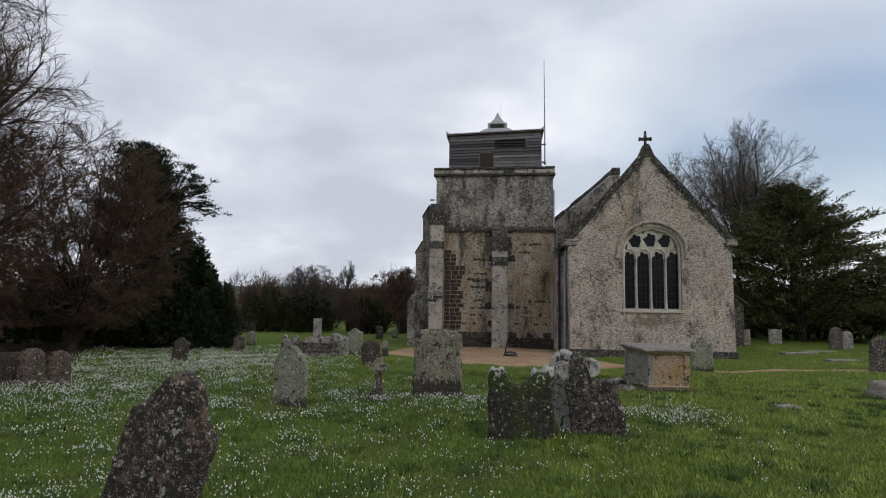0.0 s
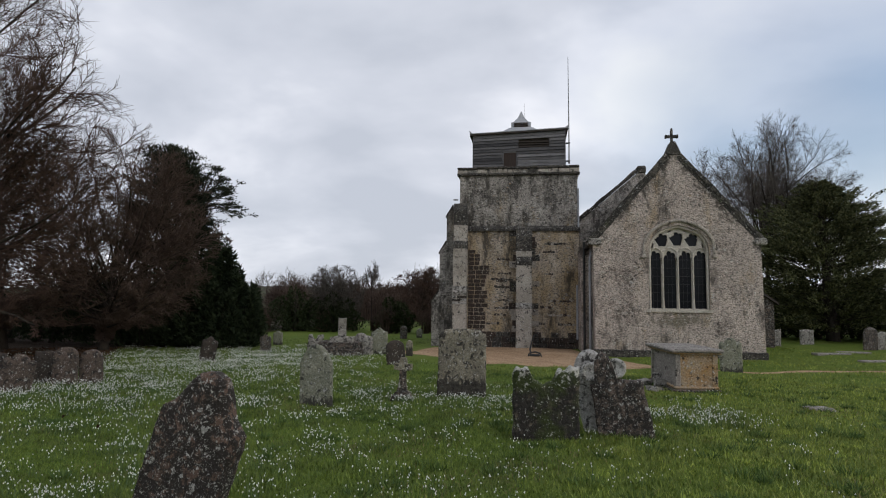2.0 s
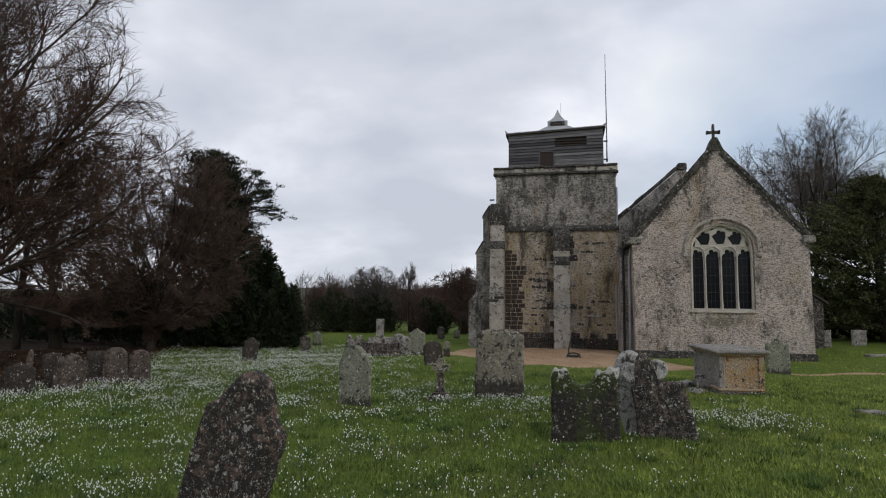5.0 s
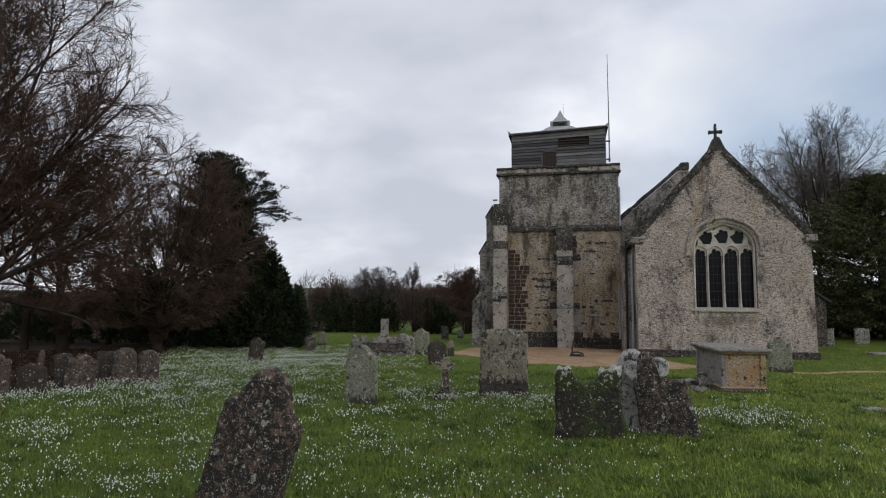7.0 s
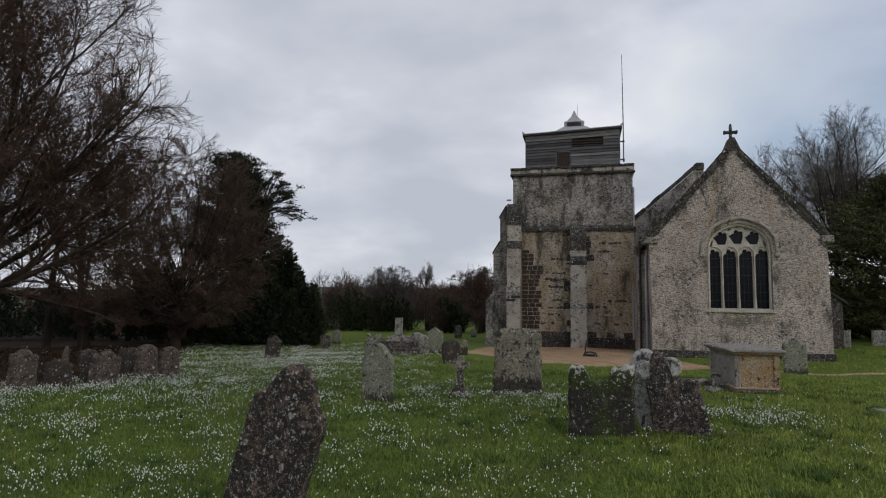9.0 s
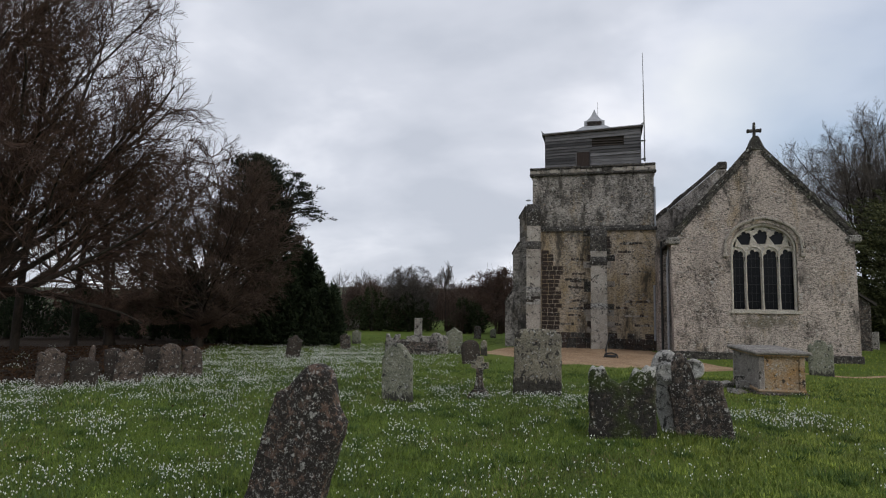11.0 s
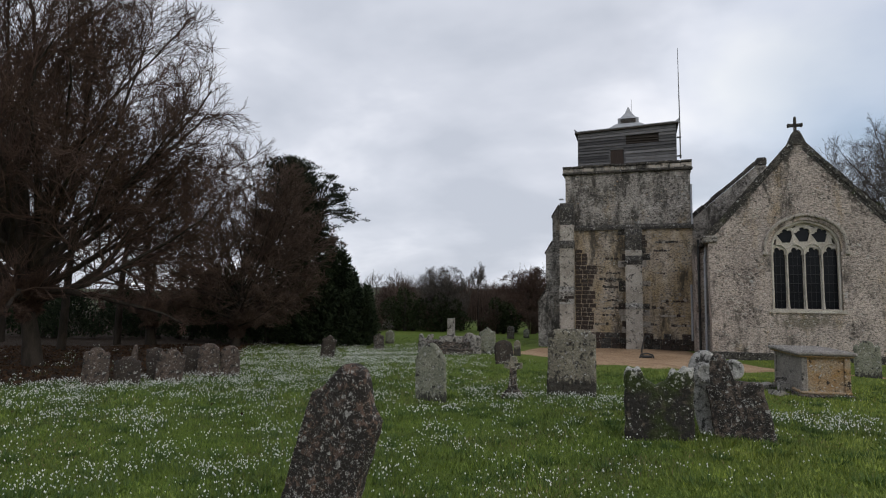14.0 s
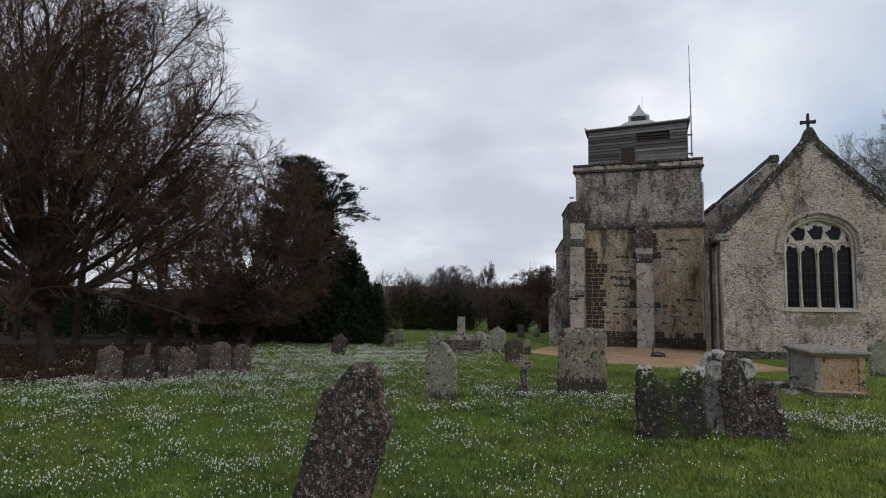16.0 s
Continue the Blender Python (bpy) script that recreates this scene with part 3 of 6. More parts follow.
def band(points, width, y0, y1):
    """A moulding that follows a line in x and z."""
    bm = bmesh.new()
    rows = []
    for i, (x, z) in enumerate(points):
        a, b = points[max(0, i - 1)], points[min(len(points) - 1, i + 1)]
        dx, dz = b[0] - a[0], b[1] - a[1]
        L = math.hypot(dx, dz) or 1
        nx_, nz_ = dz / L, -dx / L
        rows.append([bm.verts.new((x + nx_ * o, y, z + nz_ * o)) for o, y in ((0, y1), (0, y0 + 0.02), (width * 0.3, y0), (width * 0.7, y0), (width, y0 + 0.03), (width, y1))])
    for r, s in zip(rows, rows[1:]):
        for i in range(5):
            bm.faces.new((r[i], r[i + 1], s[i + 1], s[i]))
    for r in (rows[0], rows[-1]):
        bm.faces.new(r)
    return bm


for c in centres:
    cpart("light_arch", band([(c + 0.27 * math.cos(math.pi * i / 14), 3.56 + 0.33 * math.sin(math.pi * i / 14)) for i in range(15)], 0.05, FY + 0.15, FY + 0.198), M_TRACERY, window)
hood = [(WX + WHALF + 0.14, WSPRING - 0.15), *arch(WHALF + 0.14, WSPRING, WRISE + 0.14, 24), (WX - WHALF - 0.14, WSPRING - 0.15)]
cpart("hood_mould", band(hood, 0.12, FY - 0.11, FY + 0.02), M_DRESS, window, "weathered hood mould over the window")
for s in (-1, 1):
    x = WX + s * (WHALF + 0.2)
    cpart("hood_stop", box_bm(x - 0.1, x + 0.1, FY - 0.12, FY + 0.02, WSPRING - 0.3, WSPRING - 0.153, 0.03), M_DRESS, window)
jamb = [(WX + WHALF - 0.1, WSILL), (WX + WHALF - 0.1, WSPRING), *arch(WHALF - 0.1, WSPRING, WRISE - 0.1, 24), (WX - WHALF + 0.1, WSPRING), (WX - WHALF + 0.1, WSILL)]
cpart("jamb", band(jamb, 0.098, FY + 0.06, FY + 0.198), M_TRACERY, window, "pale moulded stone reveal")
for c, outline in list(zip(centres, lights)) + [(None, u) for u in uppers]:
    cpart("pane", plate_bm([(x + (0.02 if x > (c or sum(p[0] for p in outline) / len(outline)) else -0.02), z) for x, z in outline], [], FY + 0.29, FY + 0.3), M_GLASS, window)
for c in centres:
    for i in range(6):
        z = 1.72 + i * 0.34
        cpart("saddle_bar", box_bm(c - HALF, c + HALF, FY + 0.262, FY + 0.278, z, z + 0.018), M_IRON, window)
    for s in (-1, 1):
        cpart("lead_came", box_bm(c + s * 0.08 - 0.005, c + s * 0.08 + 0.005, FY + 0.282, FY + 0.288, WSILL + 0.03, 3.62), M_IRON, window)
# an unseen wall added across the inside keeps the chancel dark
cpart("inner_wall", box_bm(3.36, 8.59, 32.3, 32.8, -0.75, 4.2), M_CHANCEL)
cpart("inner_floor", box_bm(3.36, 8.59, FY + 0.76, 32.3, -0.75, -0.3), M_CHANCEL)

# ---- tower ----
TX0, TX1, TY, TD = -3.5, 2.3, 30.17, 5.7
STR, TOP = 5.14, 8.18
tower = cpart("tower_wall", box_bm(TX0, TX1, TY, TY + TD, -0.75, STR), M_TOWER, label="stained rubble tower wall with ochre and black streaks")
upper = cpart("upper_tower_wall", box_bm(TX0 + 0.06, TX1 - 0.04, TY + 0.08, TY + TD - 0.08, STR + 0.003, 7.8), M_UPPER, label="lichened flint upper stage of the tower")
bm = prism_bm([(TY - 0.10, STR - 0.1), (TY - 0.10, STR + 0.02), (TY + 0.076, STR + 0.16), (TY + 0.076, STR - 0.1)], TX0 - 0.08, TX1 + 0.06, axis="x")
cpart("string_course", bm, M_COPING, label="dark weathered string course")
n = 12
for i in range(n):
    x0 = TX0 - 0.06 + (TX1 - TX0 + 0.12) * i / n
    x1 = TX0 - 0.06 + (TX1 - TX0 + 0.12) * (i + 1) / n - 0.012
    dz = random.uniform(-0.025, 0.025)
    cpart("parapet_stone", box_bm(x0, x1, TY - 0.02, TY + 0.45, 7.92, TOP - 0.06 + dz, 0.02), random.choice((M_DRESS, M_UPPER, M_UPPER, M_COPING)))
    cpart("parapet_coping", box_bm(x0 - 0.002, x1, TY - 0.08, TY + 0.5, TOP - 0.055 + dz, TOP + 0.05 + dz, 0.02), M_COPING)
bm = box_bm(TX0 - 0.08, TX1 + 0.08, TY - 0.06, TY + 0.3, 7.8, 7.915, 0.03)
cpart("parapet_moulding", bm, M_COPING)
bm = box_bm(TX0 - 0.05, TX0 + 0.4, TY + 0.5, TY + TD, 7.8, TOP)
box_bm(TX1 - 0.4, TX1 + 0.05, TY + 0.5, TY + TD, 7.8, TOP, bm=bm)
cpart("parapet", bm, M_UPPER)
cpart("tower_roof", box_bm(TX0 + 0.4, TX1 - 0.4, TY + 0.45, TY + TD, 7.8, 7.95), M_LEAD)
cpart("gutter_spout", box_bm(TX0 - 0.28, TX0 - 0.05, TY + 0.2, TY + 0.3, 6.62, 6.7, 0.02), M_LEAD, label="lead spout")
cpart("gutter_spout", box_bm(TX1 - 0.05, TX1 + 0.03, TY - 0.02, TY + 0.075, 5.2, 7.1, 0.02), M_LEAD, label="pale downpipe")


def buttress(x0, x1, stages, foot, material, label):
    """Stages from the ground up: (top, how far it stands out); sloped weatherings between them."""
    pts = [(TY + 0.002, foot), (TY - stages[0][1], foot)]
    for i, (top, out) in enumerate(stages):
        nxt = stages[i + 1][1] if i + 1 < len(stages) else 0.0
        pts += [(TY - out, top - (out - nxt) * 1.4), (TY - nxt, top)]
    return cpart("buttress", prism_bm(pts[:-1] + [(TY + 0.002, stages[-1][0])], x0, x1, axis="x"), material, label=label)


b1 = buttress(-3.66, -3.02, [(2.3, 0.75), (4.5, 0.6), (6.35, 0.45)], -0.7, M_DRESS, "pale dressed stone buttress with stained offsets")
b2 = buttress(-0.66, 0.08, [(1.55, 0.72), (3.75, 0.55), (5.05, 0.4)], -0.7, M_DRESS, "pale dressed stone buttress with dark weathered offsets")
for b, x0, x1, rows in ((b1, -3.675, -3.005, [(1.9, 2.32, 0.77), (4.15, 4.52, 0.615), (5.3, 6.36, 0.47)]), (b2, -0.675, 0.095, [(1.3, 1.56, 0.735), (3.35, 3.76, 0.565), (4.05, 5.06, 0.415)])):
    for z0, z1, out in rows:
        m_z = max((z0 + z1) / 2, z1 - 0.3)
        cpart("offset_stone", prism_bm([(TY - out, z0), (TY - out, m_z - 0.03), (TY - out + 0.16, z1 + 0.02), (TY - 0.003, z1 + 0.03), (TY - 0.003, z0)], x0, x1, axis="x"), M_COPING if z0 > 3 else M_PALE, b)
for x0, x1, z0, z1, mt in ((-3.672, -3.36, 1.50, 1.60, M_WHITE), (-3.35, -3.01, 1.50, 1.60, M_WHITE), (-3.672, -3.22, 1.62, 1.74, M_BLACK), (-3.21, -3.01, 1.62, 1.74, M_WHITE), (-3.672, -3.45, 1.76, 1.89, M_WHITE), (-3.44, -3.01, 1.76, 1.89, M_BLACK)):
    cpart("chequer_stone", box_bm(x0, x1, TY - 0.765, TY - 0.5, z0, z1, 0.008), mt, b1)
# a clasping buttress on the west flank, stepped outward to the ground
for xo, zt, y0, y1 in ((-4.1, 6.35, 30.35, 31.3), (-4.43, 4.55, 30.33, 31.32), (-4.8, 2.1, 30.31, 31.34)):
    cpart("flank_buttress", prism_bm([(xo, -0.7), (TX0 + 0.01, -0.7), (TX0 + 0.01, zt), (xo + 0.3, zt - 0.02), (xo, zt - 0.55)], y0, y1), M_UPPER, label="rubble flank buttress with sloped offsets")
    cpart("weathering", prism_bm([(xo - 0.05, zt - 0.6), (xo - 0.05, zt - 0.52), (xo + 0.3, zt + 0.06), (xo + 0.36, zt - 0.01)], y0 - 0.03, y1 + 0.03), M_COPING)
# quoin blocks beside the pale buttress and at the foot of the wall
z = -0.05
course = 0
while z < 4.0:
    h = random.uniform(0.17, 0.23)
    x = -3.0
    reach = random.uniform(0.6, 0.85) * (1 if z < 3.2 else 0.5)
    while x < -3.0 + reach:
        w = random.uniform(0.22, 0.38)
        cpart("quoin", box_bm(x + 0.014, x + w - 0.014, TY - random.uniform(0.015, 0.035), TY + 0.1, z + 0.013, z + h - 0.013, 0.012), M_QUOIN, tower)
        x += w
    z += h
for z0 in (-0.55, -0.3, -0.05):
    for x0, x1 in ((-2.98, -0.7), (0.12, 2.28)):
        x = x0
        while x < x1 - 0.1:
            w = min(random.uniform(0.28, 0.5), x1 - x)
            if z0 < -0.1 or random.random() < 0.75:
                cpart("plinth_stone", box_bm(x + 0.008, x + w - 0.008, TY - (0.10 if z0 < -0.1 else 0.04) - random.uniform(0, 0.02), TY + 0.1, z0 + 0.006, z0 + 0.244, 0.015), random.choice((M_QUOIN, M_QUOIN, M_BLACK, M_COPING)), tower)
            x += w
z = 0.2
while z < 5.0:
    h = random.uniform(0.24, 0.34)
    for xa in (-0.66, 0.08):
        s = -1 if xa < 0 else 1
        if random.random() < 0.5:
            w = random.uniform(0.15, 0.4)
            cpart("quoin", box_bm(min(xa, xa + s * w), max(xa, xa + s * w), TY - 0.02, TY + 0.1, z, z + h - 0.015, 0.01), random.choice((M_QUOIN, M_DRESS, M_COPING)), tower)
    z += h

# bare stones in level runs where the render has fallen
for i in range(26):
    z = random.choice((0.55, 0.95, 1.3, 1.62, 2.0, 2.3, 2.62, 2.95, 3.3, 3.6, 4.0, 4.4)) + random.uniform(-0.04, 0.04)
    x = random.choice((random.uniform(0.2, 1.9), random.uniform(-2.1, -1.0)))
    for k in range(random.randint(2, 6)):
        w, h = random.uniform(0.12, 0.26), random.uniform(0.07, 0.13)
        if x + w < 2.2 and not -0.95 < x < 0.12:
            cpart("bare_stone", box_bm(x, x + w - 0.02, TY - random.uniform(0.012, 0.028), TY + 0.05, z, z + h, 0.01), random.choice((M_QUOIN, M_BROWN, M_COPING, M_DRESS)), tower)
        x += w


def proud_stones(name, x0, x1, z0, z1, y, count, keep, parent, material, seed):
    """Flints and rubble that stand out of a wall, joined."""
    rng = np.random.default_rng(seed)
    verts, tris = [], []
    made = 0
    while made < count:
        x, z = rng.uniform(x0, x1), rng.uniform(z0, z1)
        if not keep(x, z):
            continue
        r, q = rng.uniform(0.025, 0.085) * rng.uniform(0.6, 1.0), rng.integers(5, 8)
        a0, flat = rng.uniform(0, 6), rng.uniform(0.3, 0.7)
        out = rng.uniform(0.012, 0.035)
        b = len(verts)
        for ring, (k, o) in enumerate(((1.0, -0.005), (0.75, out))):
            for i in range(q):
                a = a0 + 2 * math.pi * i / q
                rr = r * k * (0.8 + 0.4 * noise.noise((x * 9 + i, z * 9, ring)))
                verts.append((x + rr * math.cos(a), y - o, z + rr * flat * math.sin(a)))
        verts.append((x, y - out * 1.15, z))
        for i in range(q):
            j = (i + 1) % q
            tris += [(b + i, b + j, b + q + j), (b + i, b + q + j, b + q + i), (b + q + i, b + q + j, b + 2 * q)]
        made += 1
    ob = tri_mesh(name, verts, tris, material, parent)
    ob["kind"] = "stuff"
    return ob


def flint_material(name, *stops):
    m = Mat(name, 0.8, 0.25)
    col = m.ramp(m.island(), *stops)
    col = m.mix(0.5, col, m.ramp(m.noise(30, 4), (0.3, 0.6), (0.7, 1.3)), "MULTIPLY")
    return m.done(col, m.noise(40, 4), 0.4, 0.01)


M_FLINT = flint_material("mixed_flints", (0.0, (0.03, 0.028, 0.026)), (0.3, (0.11, 0.10, 0.09)), (0.65, (0.27, 0.25, 0.22)), (0.9, (0.46, 0.43, 0.39)), (1.0, (0.30, 0.20, 0.11)))
M_PALEFLINT = flint_material("pale_flints", (0.0, (0.09, 0.083, 0.075)), (0.2, (0.20, 0.185, 0.165)), (0.6, (0.36, 0.33, 0.29)), (0.95, (0.52, 0.49, 0.44)), (1.0, (0.33, 0.24, 0.15)))


def in_gable(x, z):
    left, right = 2.75 + max(0, (z - 4.25) * 0.885), 9.15 - max(0, (z - 4.2) * 0.875)
    hole = abs(x - WX) < WHALF + 0.3 and WSILL - 0.2 < z < WSPRING + (WRISE + 0.3) * math.sqrt(max(0, 1 - ((x - WX) / (WHALF + 0.3)) ** 2))
    return left + 0.05 < x < right - 0.05 and not hole and noise.noise((x * 0.8, z * 0.8, 3)) > -0.25 - 0.35 * (z > 4.5)


proud_stones("rubble", 2.7, 9.2, -0.2, 7.9, FY, 1300, in_gable, chancel_front, M_PALEFLINT, 3)
proud_stones("rubble", TX0 + 0.1, TX1 - 0.1, STR + 0.25, 7.75, TY + 0.08, 1100, lambda x, z: True, upper, M_FLINT, 4)
proud_stones("rubble", -2.1, TX1 - 0.1, 0.3, STR - 0.15, TY, 800, lambda x, z: not -0.8 < x < 0.2 and noise.noise((x * 0.9, z * 0.9, 8)) > -0.05, tower, M_FLINT, 5)

# ---- belfry ----
BX0, BX1, BY, BZ = -2.88, 1.74, 30.85, 7.95
belfry = cpart("belfry", box_bm(BX0 + 0.06, BX1 - 0.06, BY + 0.06, BY + 4.4, BZ, 9.95), M_DARKWOOD, label="weathered grey weatherboarded belfry")


def btop(x):
    return 10.0 + 0.19 * (x - BX0) / (BX1 - BX0)


rows_n = 13
for i in range(rows_n):
    spans = [(BX0, BX1)]
    z0a, z1a = BZ + 0.15 + (9.98 - BZ - 0.15) * i / rows_n, BZ + 0.15 + (9.98 - BZ - 0.15) * (i + 1) / rows_n
    zm = (z0a + z1a) / 2
    if 8.2 < zm < 9.1:
        spans = [(BX0, -1.34), (-0.66, BX1)]
    if 9.2 < zm < 9.68:
        spans = [(BX0, -0.58), (0.95, BX1)]
    for a, b in spans:
        t_ = 0.045
        lift = lambda x, z: z + (btop(x) - 10.0) * (z - BZ) / 2.0
        low_y = BY - random.uniform(0.03, 0.055)
        bm = prism_bm([(a, lift(a, z0a - 0.012)), (b, lift(b, z0a - 0.012)), (b, lift(b, z1a)), (a, lift(a, z1a))], BY, BY + t_)
        for v_ in bm.verts:
            if v_.co.y < BY + 0.01 and v_.co.z < (z0a + z1a) / 2 + (btop(v_.co.x) - 10.0) * (zm - BZ) / 2.0:
                v_.co.y = low_y
        cpart("board", bm, M_BOARD, belfry)
for s in range(rows_n):
    z0a = BZ + 0.15 + (9.98 - BZ - 0.15) * s / rows_n
    for x0 in (BX0 - 0.01, BX1 - 0.035):
        cpart("board", box_bm(x0, x0 + 0.045, BY + 0.05, BY + 4.4, z0a, z0a + 0.135), M_BOARD, belfry)
cpart("shutter", box_bm(-1.31, -0.69, BY + 0.0, BY + 0.055, 8.2, 9.08, 0.01), M_SHUTTER, belfry, "brown wooden shutter")
for x0, x1, z0, z1 in ((-1.4, -1.312, 8.15, 9.14), (-0.688, -0.6, 8.15, 9.14), (-1.312, -0.688, 9.082, 9.16)):
    cpart("shutter_frame", box_bm(x0, x1, BY - 0.03, BY + 0.05, z0, z1, 0.008), M_BOARD, belfry)
for i in range(4):
    z = 9.24 + i * 0.12
    cpart("louvre_slat", prism_bm([(BY - 0.01, z), (BY + 0.055, z + 0.07), (BY + 0.055, z + 0.09), (BY - 0.01, z + 0.02)], -0.57, 0.94, axis="x"), M_DARKWOOD, belfry)
bm = prism_bm([(BX0 - 0.14, 10.05), (BX1 + 0.12, 10.25), (BX1 + 0.12, 10.29), (BX0 - 0.14, 10.09)], BY - 0.14, BY - 0.06)
cpart("eaves_board", bm, M_LEAD, belfry, "pale lead eaves strip")
# low pyramid roof with lead-capped louvre
bm = bmesh.new()
base = [bm.verts.new(p) for p in ((BX0 - 0.14, BY - 0.12, 10.08), (BX1 + 0.12, BY - 0.12, 10.28), (BX1 + 0.12, BY + 4.5, 10.28), (BX0 - 0.14, BY + 4.5, 10.08))]
low = [bm.verts.new(v.co - Vector((0, 0, 0.1))) for v in base]
tip = [bm.verts.new(p) for p in ((-0.75, BY + 1.9, 10.55), (-0.3, BY + 1.9, 10.57), (-0.3, BY + 2.5, 10.57), (-0.75, BY + 2.5, 10.55))]
for i in range(4):
    j = (i + 1) % 4
    bm.faces.new((base[i], base[j], tip[j], tip[i]))
    bm.faces.new((low[i], low[j], base[j], base[i]))
bm.faces.new(tip)
bm.faces.new(low[::-1])
cpart("belfry_roof", bm, M_SLATE, belfry, "low dark pyramid roof")
for x, s in ((BX0 - 0.14, 1), (BX1 + 0.12, -1)):
    z = 10.1 if s > 0 else 10.3
    cpart("hip_flashing", prism_bm([(x, z), (x + s * 0.12, z), (x - s * 0.05, z + 0.14)], BY - 0.15, BY + 0.05), M_LEAD, belfry)
bm = bmesh.new()
CXB, CYB = -0.46, BY + 1.0
rings = [(0.95, 10.22), (0.62, 10.48), (0.50, 10.54), (0.50, 10.80), (0.36, 10.88), (0.16, 11.14), (0.015, 11.5)]
loops = [[bm.verts.new((CXB + sx * r, CYB + sy * r * 0.9, z)) for sx, sy in ((-1, -1), (1, -1), (1, 1), (-1, 1))] for r, z in rings]
for a, b in zip(loops, loops[1:]):
    for i in range(4):
        bm.faces.new((a[i], a[(i + 1) % 4], b[(i + 1) % 4], b[i]))
bm.faces.new(loops[-1])
bm.faces.new(loops[0][::-1])
cpart("lead_spirelet", bm, M_LEAD, belfry, "small pale lead spirelet")
for i in range(4):
    cpart("spirelet_slat", box_bm(CXB - 0.36, CXB + 0.36, CYB - 0.48, CYB - 0.44, 10.56 + i * 0.058, 10.592 + i * 0.058), M_SHUTTER, belfry)
v, t = curve_bm([(CXB + 0.16, CYB + 0.2, 10.9), (CXB + 0.16, CYB + 0.2, 11.95)], 0.008)
ob = tri_mesh("vane_rod", v, t, M_POLE, belfry)
# pole bracketed to the belfry corner
pole = cpart("flagpole", box_bm(1.86, 1.94, BY - 0.16, BY - 0.10, 8.45, 8.52), M_IRON, label="tall thin grey flagpole bracketed to the belfry")
v, t = tube_arrays([(1.9, BY - 0.13, 8.48), (1.9, BY - 0.13, 10.2)], [(1.9, BY - 0.13, 10.2), (1.87, BY - 0.13, 13.85)], [0.032, 0.028], [0.028, 0.012], 8)
tri_mesh("pole_shaft", v, t, M_POLE, pole)
for z in (8.55, 9.45):
    cpart("bracket", box_bm(1.75, 1.95, BY - 0.17, BY - 0.04, z, z + 0.05), M_IRON, pole)
for p, r, mt in (([(2.2, TY - 0.09, 2.45), (2.2, TY - 0.09, -0.1)], 0.05, M_LEAD), ([(2.62, 27.6, 4.05), (2.6, 27.6, 3.7), (2.56, 27.6, 3.5), (2.56, 27.6, -0.5)], 0.055, M_LEAD), ([(2.36, 28.12, 4.3), (2.36, 28.12, -0.5)], 0.05, M_IRON)):
    v, t = curve_bm(p, r, 8)
    ob = tri_mesh("downpipe", v, t, mt, church)
    ob.matrix_parent_inverse = Matrix.Translation([-c for c in CH])
cpart("gutter", box_bm(2.36, 2.5, 26.9, 33, 3.98, 4.08, 0.03), M_IRON)
# wall added to close the tower gap, so the strip beside it stays light
cpart("return_wall", box_bm(2.25, 2.677, 28.2, 30.1, -0.75, 4.0), M_CHANCEL)
# lean-to behind the chancel
cpart("lean_to_wall", prism_bm([(8.96, -0.75), (12.35, -0.75), (12.35, 1.75), (8.96, 4.15)], 34.0, 39.0), M_BROWN)
cpart("lean_to_roof", prism_bm([(8.96, 4.16), (12.55, 1.62), (12.55, 1.74), (8.96, 4.30)], 33.85, 39.1), M_SLATE)


# ---- gravestones ----
def top_round(u):
    return 1 - 0.30 * (1 - math.sqrt(max(0.0, 1 - u * u)))


def top_pointed(u):
    return 1 - 0.30 * abs(u) ** 2.1


def top_shoulder(u):
    a = abs(u)
    return 1 - 0.10 * (a / 0.55) ** 2 if a < 0.55 else (0.84 + 0.05 * max(0, 1 - abs(a - 0.78) / 0.2))


def top_domed(u):
    a = abs(u)
    return 1.0 - 0.03 * u * u if a < 0.8 else 0.955 - 0.03 * (a - 0.8) / 0.2


def top_square(u):
    return 0.97 + 0.02 * math.cos(3 * u)


def top_broken(u):
    """Worn humps with a dip between."""
    return 0.75 + 0.21 * math.exp(-((u + 0.72) / 0.34) ** 4) + 0.19 * math.exp(-((u - 0.48) / 0.26) ** 4) + 0.24 * math.exp(-((u - 1.0) / 0.32) ** 4) + 0.02 * math.sin(19 * u)


def top_ogee(u):
    a = abs(u)
    return 1 - 0.15 * (0.5 - 0.5 * math.cos(min(1, a / 0.75) * math.pi)) - 0.05 * max(0, a - 0.85) / 0.15


def top_sloped(u):
    """A rounded head above stepped shoulders."""
    a = abs(u + 0.03)
    if a < 0.24:
        return 1.0 - 0.012 * (a / 0.24) ** 2
    if a < 0.62:
        return 0.988 - 0.125 * ((a - 0.24) / 0.38) ** 1.5
    return 0.863 - 0.035 * min(1, (a - 0.62) / 0.1) - 0.05 * max(0, a - 0.72) / 0.28


def top_boss(u):
    """A round head at one side and a low shoulder at the other."""
    k = (u + 0.36) / 0.42
    if abs(k) < 1:
        return 0.72 + 0.28 * math.sqrt(1 - k * k)
    return 0.64 if u < 0 else 0.66 - 0.06 * (u - 0.06)


